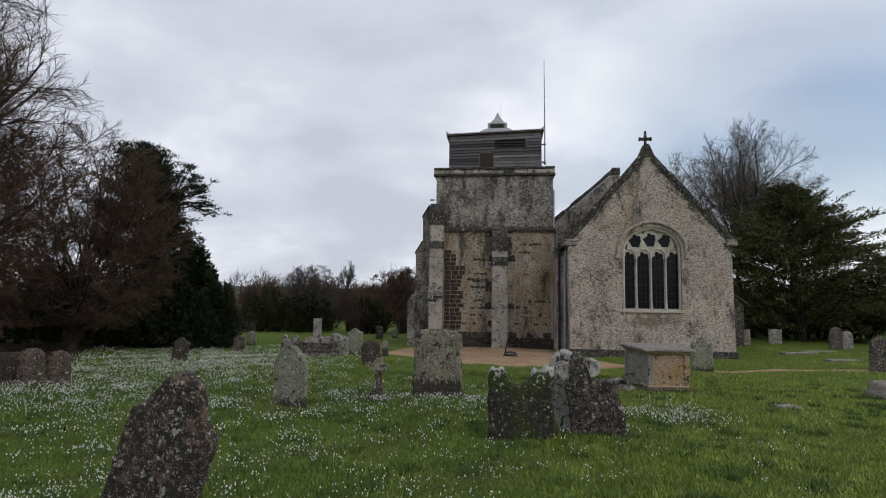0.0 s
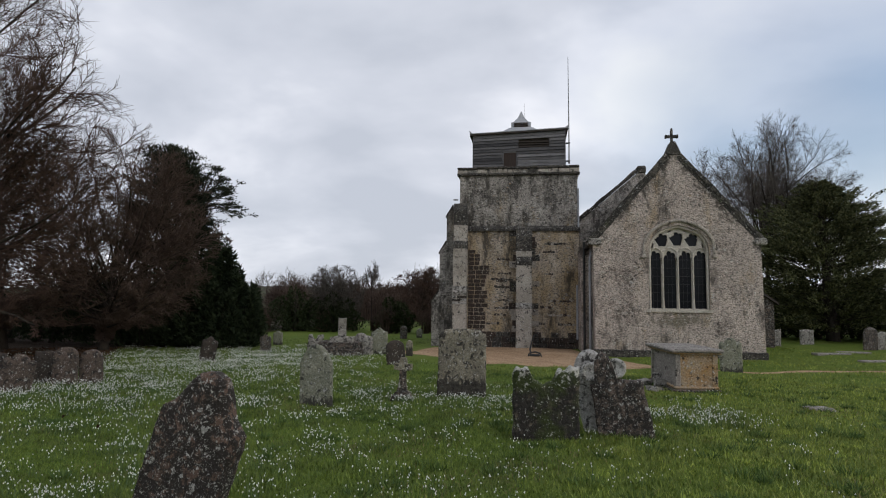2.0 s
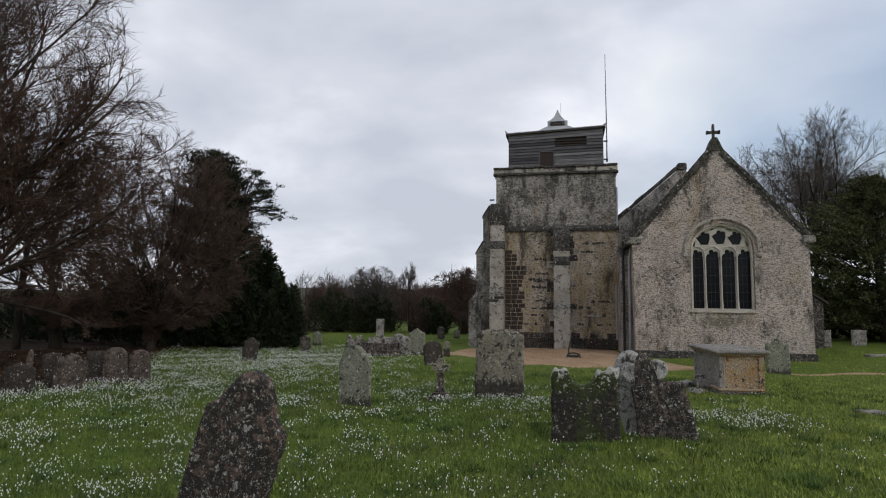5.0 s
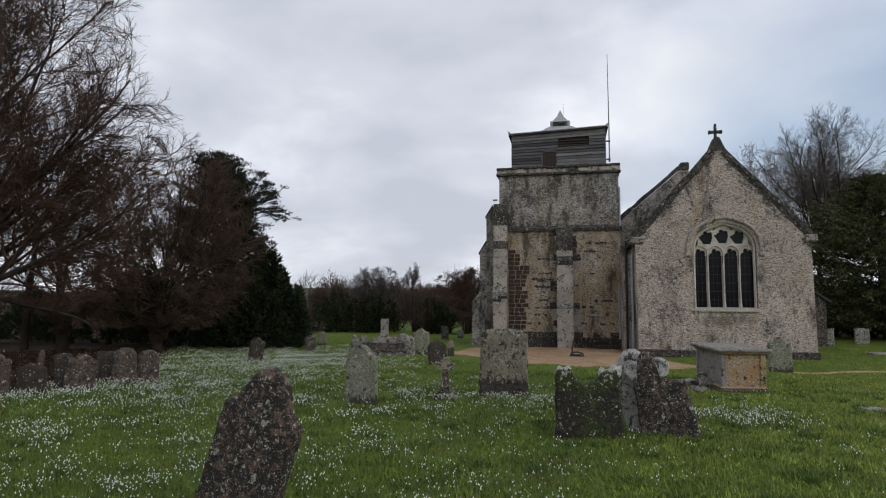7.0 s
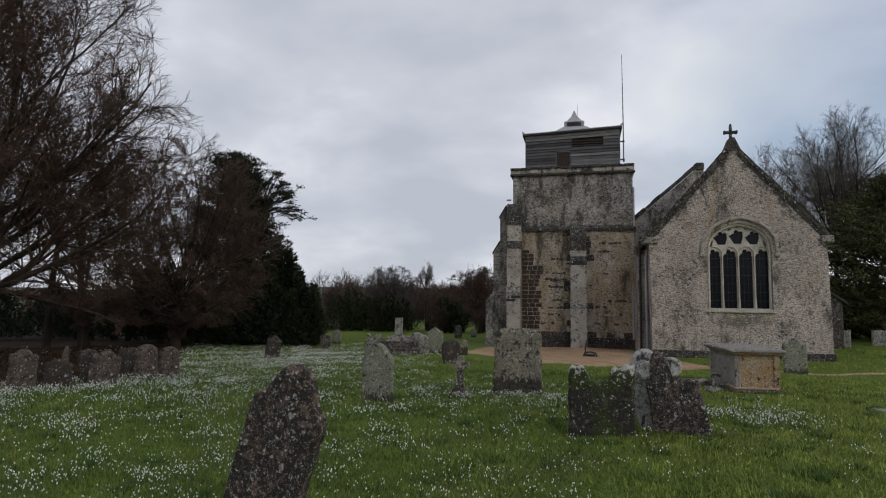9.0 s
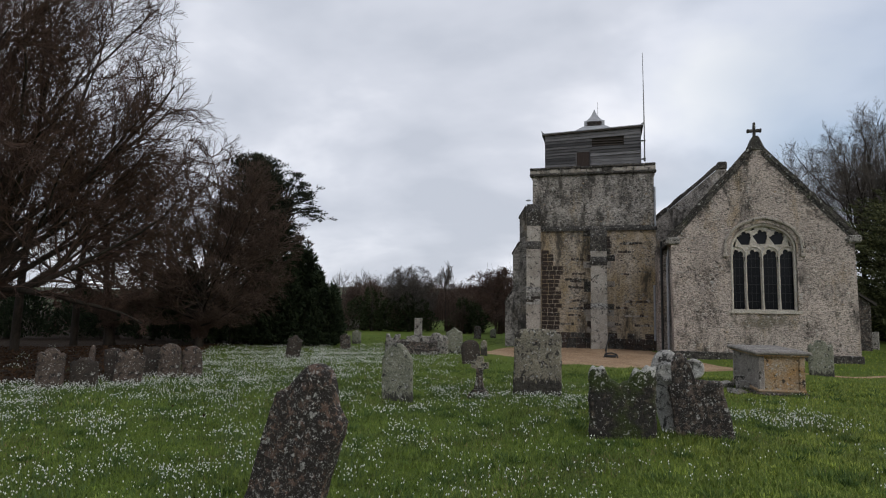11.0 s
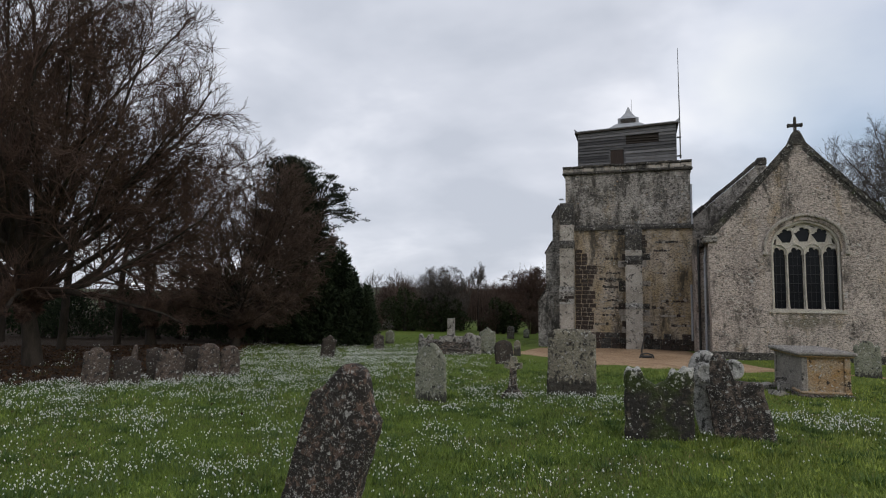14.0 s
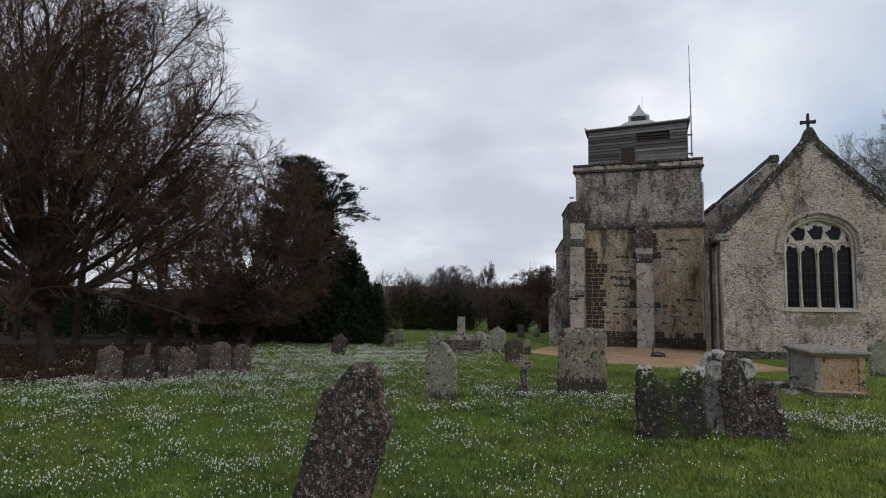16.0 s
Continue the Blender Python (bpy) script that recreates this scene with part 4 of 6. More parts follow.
def slab_arrays(w, h, t, top, rough, seed, cols=26, rws=26, waist=0.0, sink=0.25):
    """A worn upright slab: front and back are uneven, edges rounded."""
    def at(i, j, s):
        u, v = -1 + 2 * i / cols, j / rws
        z = -sink + v * (top(u) * h + sink)
        x = u * w / 2 * (1 - waist * max(0, z) / h)
        e = min(1.0, min(1 - abs(u), 1 - v) * 14)
        k = 0.55 + 0.45 * math.sqrt(1 - (1 - e) ** 2)
        n1 = noise.noise((x * 4 + seed, z * 4, s)) * rough + noise.noise((x * 14 + seed, z * 14, s)) * rough * 0.6
        n2 = noise.noise((seed, z * 7, u * 2)) * rough * 1.2 + noise.noise((seed + 5, z * 22, u)) * rough * 0.7
        n3 = noise.noise((x * 9, seed + 3, 0)) * rough * 0.6 * v * v
        return (x + (n2 if abs(u) > 0.9 else 0), s * t / 2 * k + n1 * (0.5 if k < 0.8 else 1) * s, z + n3)
    verts, faces = [], []
    W = cols + 1
    for s in (-1, 1):
        for j in range(rws + 1):
            for i in range(W):
                verts.append(at(i, j, s))
    off = W * (rws + 1)
    for j in range(rws):
        for i in range(cols):
            q = j * W + i
            faces.append((q, q + 1, q + W + 1, q + W))
            faces.append((off + q, off + q + W, off + q + W + 1, off + q + 1))
    for j in range(rws):
        q = j * W
        faces.append((q, q + W, off + q + W, off + q))
        q = j * W + cols
        faces.append((q, off + q, off + q + W, q + W))
    for i in range(cols):
        q = rws * W + i
        faces.append((q, q + 1, off + q + 1, off + q))
    return verts, faces


count_seed = [11]


def headstone(x, y, w, h, material, top, label, t=0.1, lean=0.0, turn=0.0, tip=0.0, rough=0.008, waist=0.0, fine=26, group="headstones in the churchyard", name="headstone"):
    count_seed[0] += 7.3
    v, f = slab_arrays(w, h, t, top, rough, count_seed[0], fine, fine, waist)
    ob = link_mesh(name, v, f, material, smooth=True)
    ob.matrix_world = pose(x, y, float(lay(x, y)), tip, lean, turn)
    return tagged(ob, label, "gravestone", group)


# the stones by the camera
headstone(-2.21, 3.90, 0.545, 1.31, M_FRONT, top_sloped, "leaning brown headstone spotted with white and black lichen", 0.13, 17, -4, 0, 0.007, 0.0, 56)
headstone(-1.33, 12.48, 0.96, 1.31, M_OLIVE, top_domed, "broad upright grey-brown headstone with a domed top", 0.14, 0.8, 0, 0, 0.010, 0.05, 34)
headstone(-3.69, 10.85, 0.60, 1.05, M_GREY, top_pointed, "olive-grey headstone with a pointed arched top", 0.11, -1, -6, 0, 0.006, 0.0, 30)
headstone(0.20, 8.73, 0.86, 0.97, M_MOSSY, top_broken, "thick black mossy headstone with a broken scalloped top", 0.2, 0, 4, 3, 0.016, 0.0, 40)
headstone(0.96, 9.25, 0.46, 1.13, M_WHITE, top_round, "narrow headstone white with lichen leaning beside a darker one", 0.13, -9, 0, 0, 0.012, 0.0, 30)
boss = headstone(1.27, 8.99, 0.72, 1.13, M_BROWN, top_boss, "dark lichened headstone with a round lobed head", 0.16, -11, -8, 0, 0.014, 0.10, 44)


def roundel(parent, x, z, r, t, material, seed):
    verts, faces = [], []
    n = 22
    for k, (rr, yy) in enumerate(((0.001, -0.5), (0.62, -0.42), (0.7, -0.52), (0.93, -0.5), (1.0, -0.3), (1.0, 0.3), (0.9, 0.5), (0.001, 0.5))):
        for i in range(n):
            a = 2 * math.pi * i / n
            q = 1 + 0.05 * noise.noise((math.cos(a) * 2, math.sin(a) * 2, seed))
            verts.append((x + r * rr * q * math.cos(a), yy * t, z + r * rr * q * math.sin(a)))
    for k in range(7):
        for i in range(n):
            j = (i + 1) % n
            faces.append((k * n + i, k * n + j, (k + 1) * n + j, (k + 1) * n + i))
    return link_mesh("roundel", verts, faces, material, parent, smooth=True)


for x, k in ((0.04, 2.0), (-0.30, 5.0)):
    roundel(boss, x, 0.89, 0.135, 0.13, M_WHITE, k)["label"] = "worn round lobe of the headstone"

# a small stone cross on a stepped foot
cross_stone = thing("stone_cross", "small weathered stone cross on a flared foot", "gravestone", (-2.41, 12.0, float(lay(-2.41, 12.0))), "headstones in the churchyard", lean=2)
part("base", prism_bm([(-0.2, -0.2), (0.2, -0.2), (0.19, 0.05), (0.1, 0.17), (-0.1, 0.17), (-0.19, 0.05)], -0.16, 0.16), M_BROWN, cross_stone)
part("shaft", prism_bm([(-0.095, 0.165), (0.095, 0.165), (0.06, 0.34), (0.055, 0.52), (0.06, 0.58), (-0.06, 0.58), (-0.055, 0.52), (-0.06, 0.34)], -0.07, 0.07), M_BROWN, cross_stone)
bm = prism_bm([(-0.17, 0.58), (-0.06, 0.56), (0.06, 0.56), (0.17, 0.58), (0.17, 0.69), (0.07, 0.685), (0.055, 0.80), (-0.055, 0.80), (-0.07, 0.685), (-0.17, 0.69)], -0.06, 0.06)
part("cross_head", bm, M_OLIVE, cross_stone)

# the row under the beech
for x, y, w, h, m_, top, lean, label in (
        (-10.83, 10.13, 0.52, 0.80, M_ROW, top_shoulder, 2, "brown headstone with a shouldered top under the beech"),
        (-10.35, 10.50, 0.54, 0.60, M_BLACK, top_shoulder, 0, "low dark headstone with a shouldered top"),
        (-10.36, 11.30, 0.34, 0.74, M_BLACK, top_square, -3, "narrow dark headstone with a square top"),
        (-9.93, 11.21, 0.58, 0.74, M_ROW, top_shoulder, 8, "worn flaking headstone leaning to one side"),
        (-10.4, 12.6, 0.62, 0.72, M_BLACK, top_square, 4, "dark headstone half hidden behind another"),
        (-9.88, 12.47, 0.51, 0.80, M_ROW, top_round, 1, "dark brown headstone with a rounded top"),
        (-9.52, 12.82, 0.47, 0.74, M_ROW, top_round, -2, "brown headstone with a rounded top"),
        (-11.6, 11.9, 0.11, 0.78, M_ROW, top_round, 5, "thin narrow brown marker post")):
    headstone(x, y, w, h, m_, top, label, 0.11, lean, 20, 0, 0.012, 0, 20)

# further off
for x, y, w, h, m_, top, lean, turn, label in (
        (-10.29, 19.09, 0.48, 0.78, M_BLACK, top_ogee, 8, 20, "dark leaning headstone among snowdrops"),
        (-13.2, 28.1, 0.43, 0.82, M_BLACK, top_square, 0, 10, "dark square headstone near the hedge"),
        (-10.92, 24.95, 0.46, 0.68, M_BROWN, top_shoulder, -2, 8, "rough brown headstone among snowdrops"),
        (-12.0, 28.73, 0.46, 0.68, M_GREY, top_shoulder, 1, 0, "grey shouldered headstone near the hedge"),
        (-5.91, 24.4, 0.66, 1.06, M_GREY, top_ogee, -2, 5, "tall pale grey-green headstone with a shaped top"),
        (-4.26, 20.01, 0.62, 0.78, M_BLACK, top_round, -7, 25, "black rounded headstone leaning over"),
        (-4.65, 24.08, 0.26, 0.60, M_OLIVE, top_round, 0, 0, "small narrow headstone by the gravel"),
        (-7.13, 34.95, 0.42, 0.74, M_BROWN, top_round, 0, 0, "brown rounded headstone near the hedge"),
        (-6.5, 36.49, 0.34, 0.56, M_GREY, top_shoulder, 0, 0, "small grey headstone near the hedge"),
        (-5.5, 36.2, 0.34, 0.6, M_BROWN, top_round, 0, 0, "small brown headstone near the hedge"),
        (-3.75, 27.2, 0.3, 0.4, M_BLACK, top_round, 4, 0, "low dark footstone beside the tower"),
        (6.16, 20.69, 0.66, 1.05, M_GREY, top_shoulder, -1, 0, "grey shouldered headstone behind the chest tomb"),
        (15.25, 37.38, 0.72, 0.84, M_PALE, top_square, 0, 0, "pale square headstone beyond the church"),
        (16.8, 33.99, 0.68, 1.14, M_BROWN, top_round, 2, 0, "lichened rounded headstone in the shade of the conifer"),
        (17.7, 34.62, 0.55, 0.92, M_PALE, top_round, -2, 0, "pale lichened headstone in the shade of the conifer"),
        (12.02, 21.83, 0.6, 1.16, M_BROWN, top_ogee, 2, 0, "tall lichened headstone by the trodden path"),
        (13.0, 36.2, 0.9, 0.9, M_PALE, top_broken, 0, 0, "broken pale stone beside the lean-to")):
    headstone(x, y, w, h, m_, top, label, 0.13, lean, turn, 0, 0.012, 0, 18)
for x, y, w, h, turn in ((8.1, 14.3, 0.9, 0.34, 0), (8.15, 14.35, 1.1, 0.14, 4), (13.2, 30.0, 1.6, 0.06, 10), (14.8, 31.5, 1.4, 0.06, -5), (13.6, 27.2, 1.3, 0.05, 8), (5.2, 12.6, 0.36, 0.04, 12)):
    v, f = slab_arrays(w, h, 0.55, top_square, 0.012, x, 16, 8, 0, 0.1)
    ob = tagged(link_mesh("ledger_stone", v, f, M_SLAB, smooth=True), "low flat grave slab sunk in the grass", "gravestone", "sunken slabs")
    ob.matrix_world = pose(x, y, float(lay(x, y)), 0, 0, turn)

# the broken churchyard cross on its steps
MX, MY = -7.35, 24.0
mz = float(lay(MX, MY))
stump = thing("churchyard_cross", "broken stone cross shaft on a ruined stepped base", "monument", (MX, MY, mz), turn=8)


def worn_block(name, x0, x1, y0, y1, z0, z1, material, parent, seed, amount=0.03):
    bm = box_bm(x0, x1, y0, y1, z0, z1)
    bmesh.ops.subdivide_edges(bm, edges=bm.edges[:], cuts=4, use_grid_fill=True)
    for v in bm.verts:
        n = noise.noise_vector(v.co * 5 + Vector((seed, 0, 0)))
        v.co += n * amount
    return part(name, bm, material, parent)


worn_block("lower_step", -1.0, 0.95, -0.8, 0.8, -0.2, 0.20, M_BROWN, stump, 1, 0.05)
worn_block("upper_step", -0.82, 0.75, -0.62, 0.62, 0.18, 0.46, M_BROWN, stump, 2, 0.05)
worn_block("socket_stone", -0.40, 0.46, -0.38, 0.38, 0.44, 0.64, M_PALE, stump, 3, 0.04)
worn_block("shaft", -0.13, 0.15, -0.13, 0.13, 0.62, 1.38, M_PALE, stump, 4, 0.02)
for x, y, w, h in ((-1.0, 23.7, 0.6, 0.82), (1.05, 23.9, 0.42, 0.74), (0.62, 24.5, 0.5, 0.8)):
    headstone(MX + x, y, w, h, M_PALE, top_broken if w > 0.5 else top_round, "rough lichened stone leaning against the cross steps", 0.2, 3, 0, 0, 0.03, 0, 18)

# ---- chest tomb ----
chest = thing("chest_tomb", "weathered stone chest tomb with ochre lichen and a moulded slab", "tomb", (3.62, 14.70, float(lay(3.6, 15.5)) - 0.02), turn=4.5)
CW, CL = 0.92, 1.95
part("base_course", box_bm(-CW / 2 - 0.07, CW / 2 + 0.07, -0.07, CL + 0.07, -0.15, 0.10, 0.03), M_BROWN, chest)
part("end_panel", box_bm(-CW / 2 + 0.06, CW / 2 - 0.06, 0.03, 0.12, 0.10, 0.86, 0.01), M_TOMB, chest, "end panel stained ochre")
part("end_panel", box_bm(-CW / 2 + 0.06, CW / 2 - 0.06, CL - 0.12, CL - 0.03, 0.10, 0.86, 0.01), M_TOMB, chest)
for s in (-1, 1):
    part("side_panel", box_bm(min(s * (CW / 2 - 0.03), s * (CW / 2 - 0.1)), max(s * (CW / 2 - 0.03), s * (CW / 2 - 0.1)), 0.12, CL - 0.12, 0.10, 0.86, 0.01), M_SLAB, chest, "grey side panel")
    for y0 in (0.0, CL - 0.12):
        part("corner_post", box_bm(min(s * CW / 2, s * (CW / 2 - 0.12)), max(s * CW / 2, s * (CW / 2 - 0.12)), y0, y0 + 0.12, 0.10, 0.86, 0.015), M_SLAB if s < 0 else M_TOMB, chest)
part("core", box_bm(-CW / 2 + 0.12, CW / 2 - 0.12, 0.13, CL - 0.13, 0.10, 0.85), M_BLACK, chest)
part("plinth_mould", box_bm(-CW / 2 - 0.02, CW / 2 + 0.02, -0.02, CL + 0.02, 0.102, 0.16, 0.02), M_TOMB, chest)
worn_top = box_bm(-CW / 2 - 0.11, CW / 2 + 0.11, -0.11, CL + 0.11, 0.90, 0.975, 0.025)
part("slab", worn_top, M_SLAB, chest, "grey ledger slab with a moulded edge")
part("slab_mould", box_bm(-CW / 2 - 0.06, CW / 2 + 0.06, -0.06, CL + 0.06, 0.862, 0.899, 0.012), M_TOMB, chest)
# fallen pieces beside it
for x, y, sx, sy, sz, turn, lean in ((2.78, 14.75, 0.55, 0.24, 0.07, 50, 14), (2.55, 15.6, 0.5, 0.3, 0.10, 20, -10), (2.95, 15.35, 0.22, 0.18, 0.2, 10, 8), (3.02, 15.9, 0.26, 0.2, 0.26, -15, 5)):
    fs = thing("fallen_stone", "broken pale stone piece lying beside the chest tomb", "stone", (x, y, float(lay(x, y))), "fallen stones", turn=turn, lean=lean)
    worn_block("block", -sx / 2, sx / 2, -sy / 2, sy / 2, -0.05, sz, M_PALE, fs, x * 3, 0.03)
# a black iron stand on the gravel
tool = thing("iron_stand", "black iron stand with a bent handle on the gravel", "stand", (0.15, 25.6, float(lay(0.15, 25.6))))
v, t = curve_bm([(-0.12, 0.1, 0.05), (-0.16, 0.1, 0.30), (-0.08, 0.1, 0.62), (0.02, 0.1, 0.86), (0.10, 0.1, 0.90), (0.15, 0.1, 0.80)], 0.03, 8)
tri_mesh("handle", v, t, M_IRON, tool)
v, t = curve_bm([(-0.24, -0.1, -0.02), (-0.18, -0.08, 0.16), (0.05, -0.05, 0.20), (0.26, -0.08, 0.14), (0.30, -0.1, -0.02)], 0.03, 8)
tri_mesh("frame", v, t, M_IRON, tool)
part("tray", box_bm(-0.18, 0.24, -0.12, 0.16, 0.02, 0.11, 0.03), M_IRON, tool)


# ---- trees ----
def grow(out, rng, p, d, length, r, level, spec, deep, inside):
    """One branch as a bent row of segments, with its side branches; out[level] gets (start, end, radius, radius)."""
    s = spec[level]
    for _ in range(4):
        if inside(p + d * length):
            break
        length *= 0.72
    n = s["n"]
    step = length / n
    marks = []
    for i in range(n):
        d = (d + Vector((rng.gauss(0, s["wob"]), rng.gauss(0, s["wob"]), rng.gauss(0, s["wob"]) + s["up"]))).normalized()
        q = p + d * step
        k0, k1 = 1 - s["taper"] * i / n, 1 - s["taper"] * (i + 1) / n
        out[level].append((p, q, r * k0, r * k1))
        marks.append((p, q, d, r * k1))
        p = q
    if level == deep:
        return
    for c in range(s["kids"]):
        f = s["from"] + (1 - s["from"]) * (c + rng.random()) / s["kids"]
        i = min(n - 1, int(f * n))
        a, b, dd, rr = marks[i]
        at = a.lerp(b, f * n - i)
        side = dd.orthogonal().normalized()
        side.rotate(Matrix.Rotation(rng.uniform(0, 6.283), 3, dd))
        ang = radians(rng.uniform(*s["angle"]))
        nd = (dd * math.cos(ang) + side * math.sin(ang)).normalized()
        grow(out, rng, at, nd, max(s["floor"], length * rng.uniform(*s["ratio"]) * (1.1 - 0.45 * f)), max(rr * 0.55, spec[level + 1]["least"]), level + 1, spec, deep, inside)


def segs_mesh(name, segs, sides, material, parent, label=""):
    a = np.array([[*p, *q, r0, r1] for p, q, r0, r1 in segs])
    v, t = tube_arrays(a[:, :3], a[:, 3:6], a[:, 6], a[:, 7], sides)
    return tri_mesh(name, v, t, material, parent, label, smooth=sides > 4)


LIMB = dict(n=9, wob=0.13, up=0.02, taper=0.8, kids=12, angle=(18, 48), ratio=(0.26, 0.42), least=0.03, floor=0.8)
LIMB["from"] = 0.2
BRANCH = dict(n=4, wob=0.14, up=0.06, taper=0.7, kids=8, angle=(16, 44), ratio=(0.36, 0.58), least=0.021, floor=0.4)
BRANCH["from"] = 0.1
BRANCHLET = dict(n=2, wob=0.12, up=0.08, taper=0.6, kids=5, angle=(14, 38), ratio=(0.45, 0.75), least=0.0135, floor=0.3)
BRANCHLET["from"] = 0.1
TWIG = dict(n=1, wob=0.10, up=0.10, taper=0.5, kids=0, angle=(20, 50), ratio=(0.4, 0.7), least=0.0085, floor=0.25)
TWIG["from"] = 0.1


def bare_tree(x, y, height, spread, limbs, seed, label, twig=M_TWIG, bark=M_BARK, trunk_r=0.3, crown_low=0.16, belly=0.27, power=1.6, start=(0.1, 0.42), dense=1.0, thin=1.0, name="bare_tree", group="bare winter trees", lowest=-4, limb_up=0.02, limb_r=(0.13, 0.22), twigs=(8, 5), wide=1.0, clear=0.2):
    """A leafless tree: a trunk, limbs that reach for a domed outline, and a crown of fine twigs inside it."""
    rng = random.Random(seed)
    base = Vector((x, y, float(lay(x, y))))
    tree = thing(name, label, "tree", base, group)
    spec = [None] + [dict(LIMB), dict(BRANCH), dict(BRANCHLET), dict(TWIG)]
    for s in spec[1:]:
        s["least"] *= thin
    spec[1]["kids"] = round(12 * dense)
    spec[2]["kids"], spec[3]["kids"] = round(twigs[0] * dense), twigs[1]
    spec[1]["up"], spec[1]["from"] = limb_up, clear
    for s in spec[1:]:
        s["angle"] = tuple(a * wide for a in s["angle"])
        s["up"] /= wide * wide
    zb = height * belly

    def reach_at(z, az):
        wave = 1 + 0.07 * math.sin(3 * az + seed) + 0.05 * math.sin(7 * az + z)
        if z > zb:
            return spread * wave * max(0.0, 1 - ((z - zb) / (height - zb)) ** power)
        return spread * wave * (0.72 + 0.28 * max(0.0, (z - height * crown_low * 0.4) / (zb - height * crown_low * 0.4)))

    def inside(p):
        return p.z > height * crown_low * 0.45 and math.hypot(p.x, p.y) < reach_at(p.z, math.atan2(p.y, p.x))

    out = [[], [], [], [], []]
    p = Vector((0, 0, -0.3))
    d = Vector((rng.gauss(0, 0.03), rng.gauss(0, 0.03), 1)).normalized()
    n = 10
    trunk_len = height * 0.72
    pts = []
    for i in range(n):
        d = (d + Vector((rng.gauss(0, 0.04), rng.gauss(0, 0.04), 0.05))).normalized()
        q = p + d * trunk_len / n
        k0, k1 = max(0.12, 1 - 1.15 * i / n), max(0.1, 1 - 1.15 * (i + 1) / n)
        out[0].append((p, q, trunk_r * (1.25 if i == 0 else k0), trunk_r * k1))
        pts.append((p, q))
        p = q
    for k in range(limbs):
        u = math.sin(radians(lowest)) + (0.99 - math.sin(radians(lowest))) * (k + rng.random()) / limbs
        phi = math.degrees(math.asin(u))
        az = k * 2.39996 + rng.uniform(-0.3, 0.3)
        f = (start[0] + (start[1] - start[0]) * (phi / 90)) * height / trunk_len + rng.uniform(-0.03, 0.03)
        f = min(0.97, max(0.05, f))
        i = min(n - 1, int(f * n))
        at = pts[i][0].lerp(pts[i][1], f * n - i)
        e = radians(phi)
        nd = Vector((math.cos(az) * math.cos(e), math.sin(az) * math.cos(e), math.sin(e)))
        L = 0.5
        while L < height and inside(at + nd * L):
            L += 0.25
        grow(out, rng, at, nd, L * rng.uniform(0.8, 0.96), trunk_r * rng.uniform(*limb_r), 1, spec, 4, inside)
    segs_mesh("trunk", out[0] + out[1], 6, bark, tree, "dark trunk and limbs")
    segs_mesh("crown", [s for lv in out[2:] for s in lv], 3, twig, tree, "dense fine bare twigs")
    return tree


def leaf_arrays(P, D, length, width, rng):
    """Small pointed leaves or sprays at P along D."""
    N = len(P)
    D = D / (np.linalg.norm(D, axis=1, keepdims=True) + 1e-9)
    R = rng.normal(size=(N, 3))
    S = np.cross(D, R)
    S /= np.linalg.norm(S, axis=1, keepdims=True) + 1e-9
    L = length * rng.uniform(0.6, 1.3, (N, 1))
    W = width * rng.uniform(0.6, 1.3, (N, 1))
    v = np.stack([P, P + D * L * 0.4 + S * W, P + D * L, P + D * L * 0.4 - S * W], 1).reshape(-1, 3)
    b = (np.arange(N) * 4)[:, None]
    t = np.concatenate([b + [[0, 1, 2]], b + [[0, 2, 3]]])
    return v, t


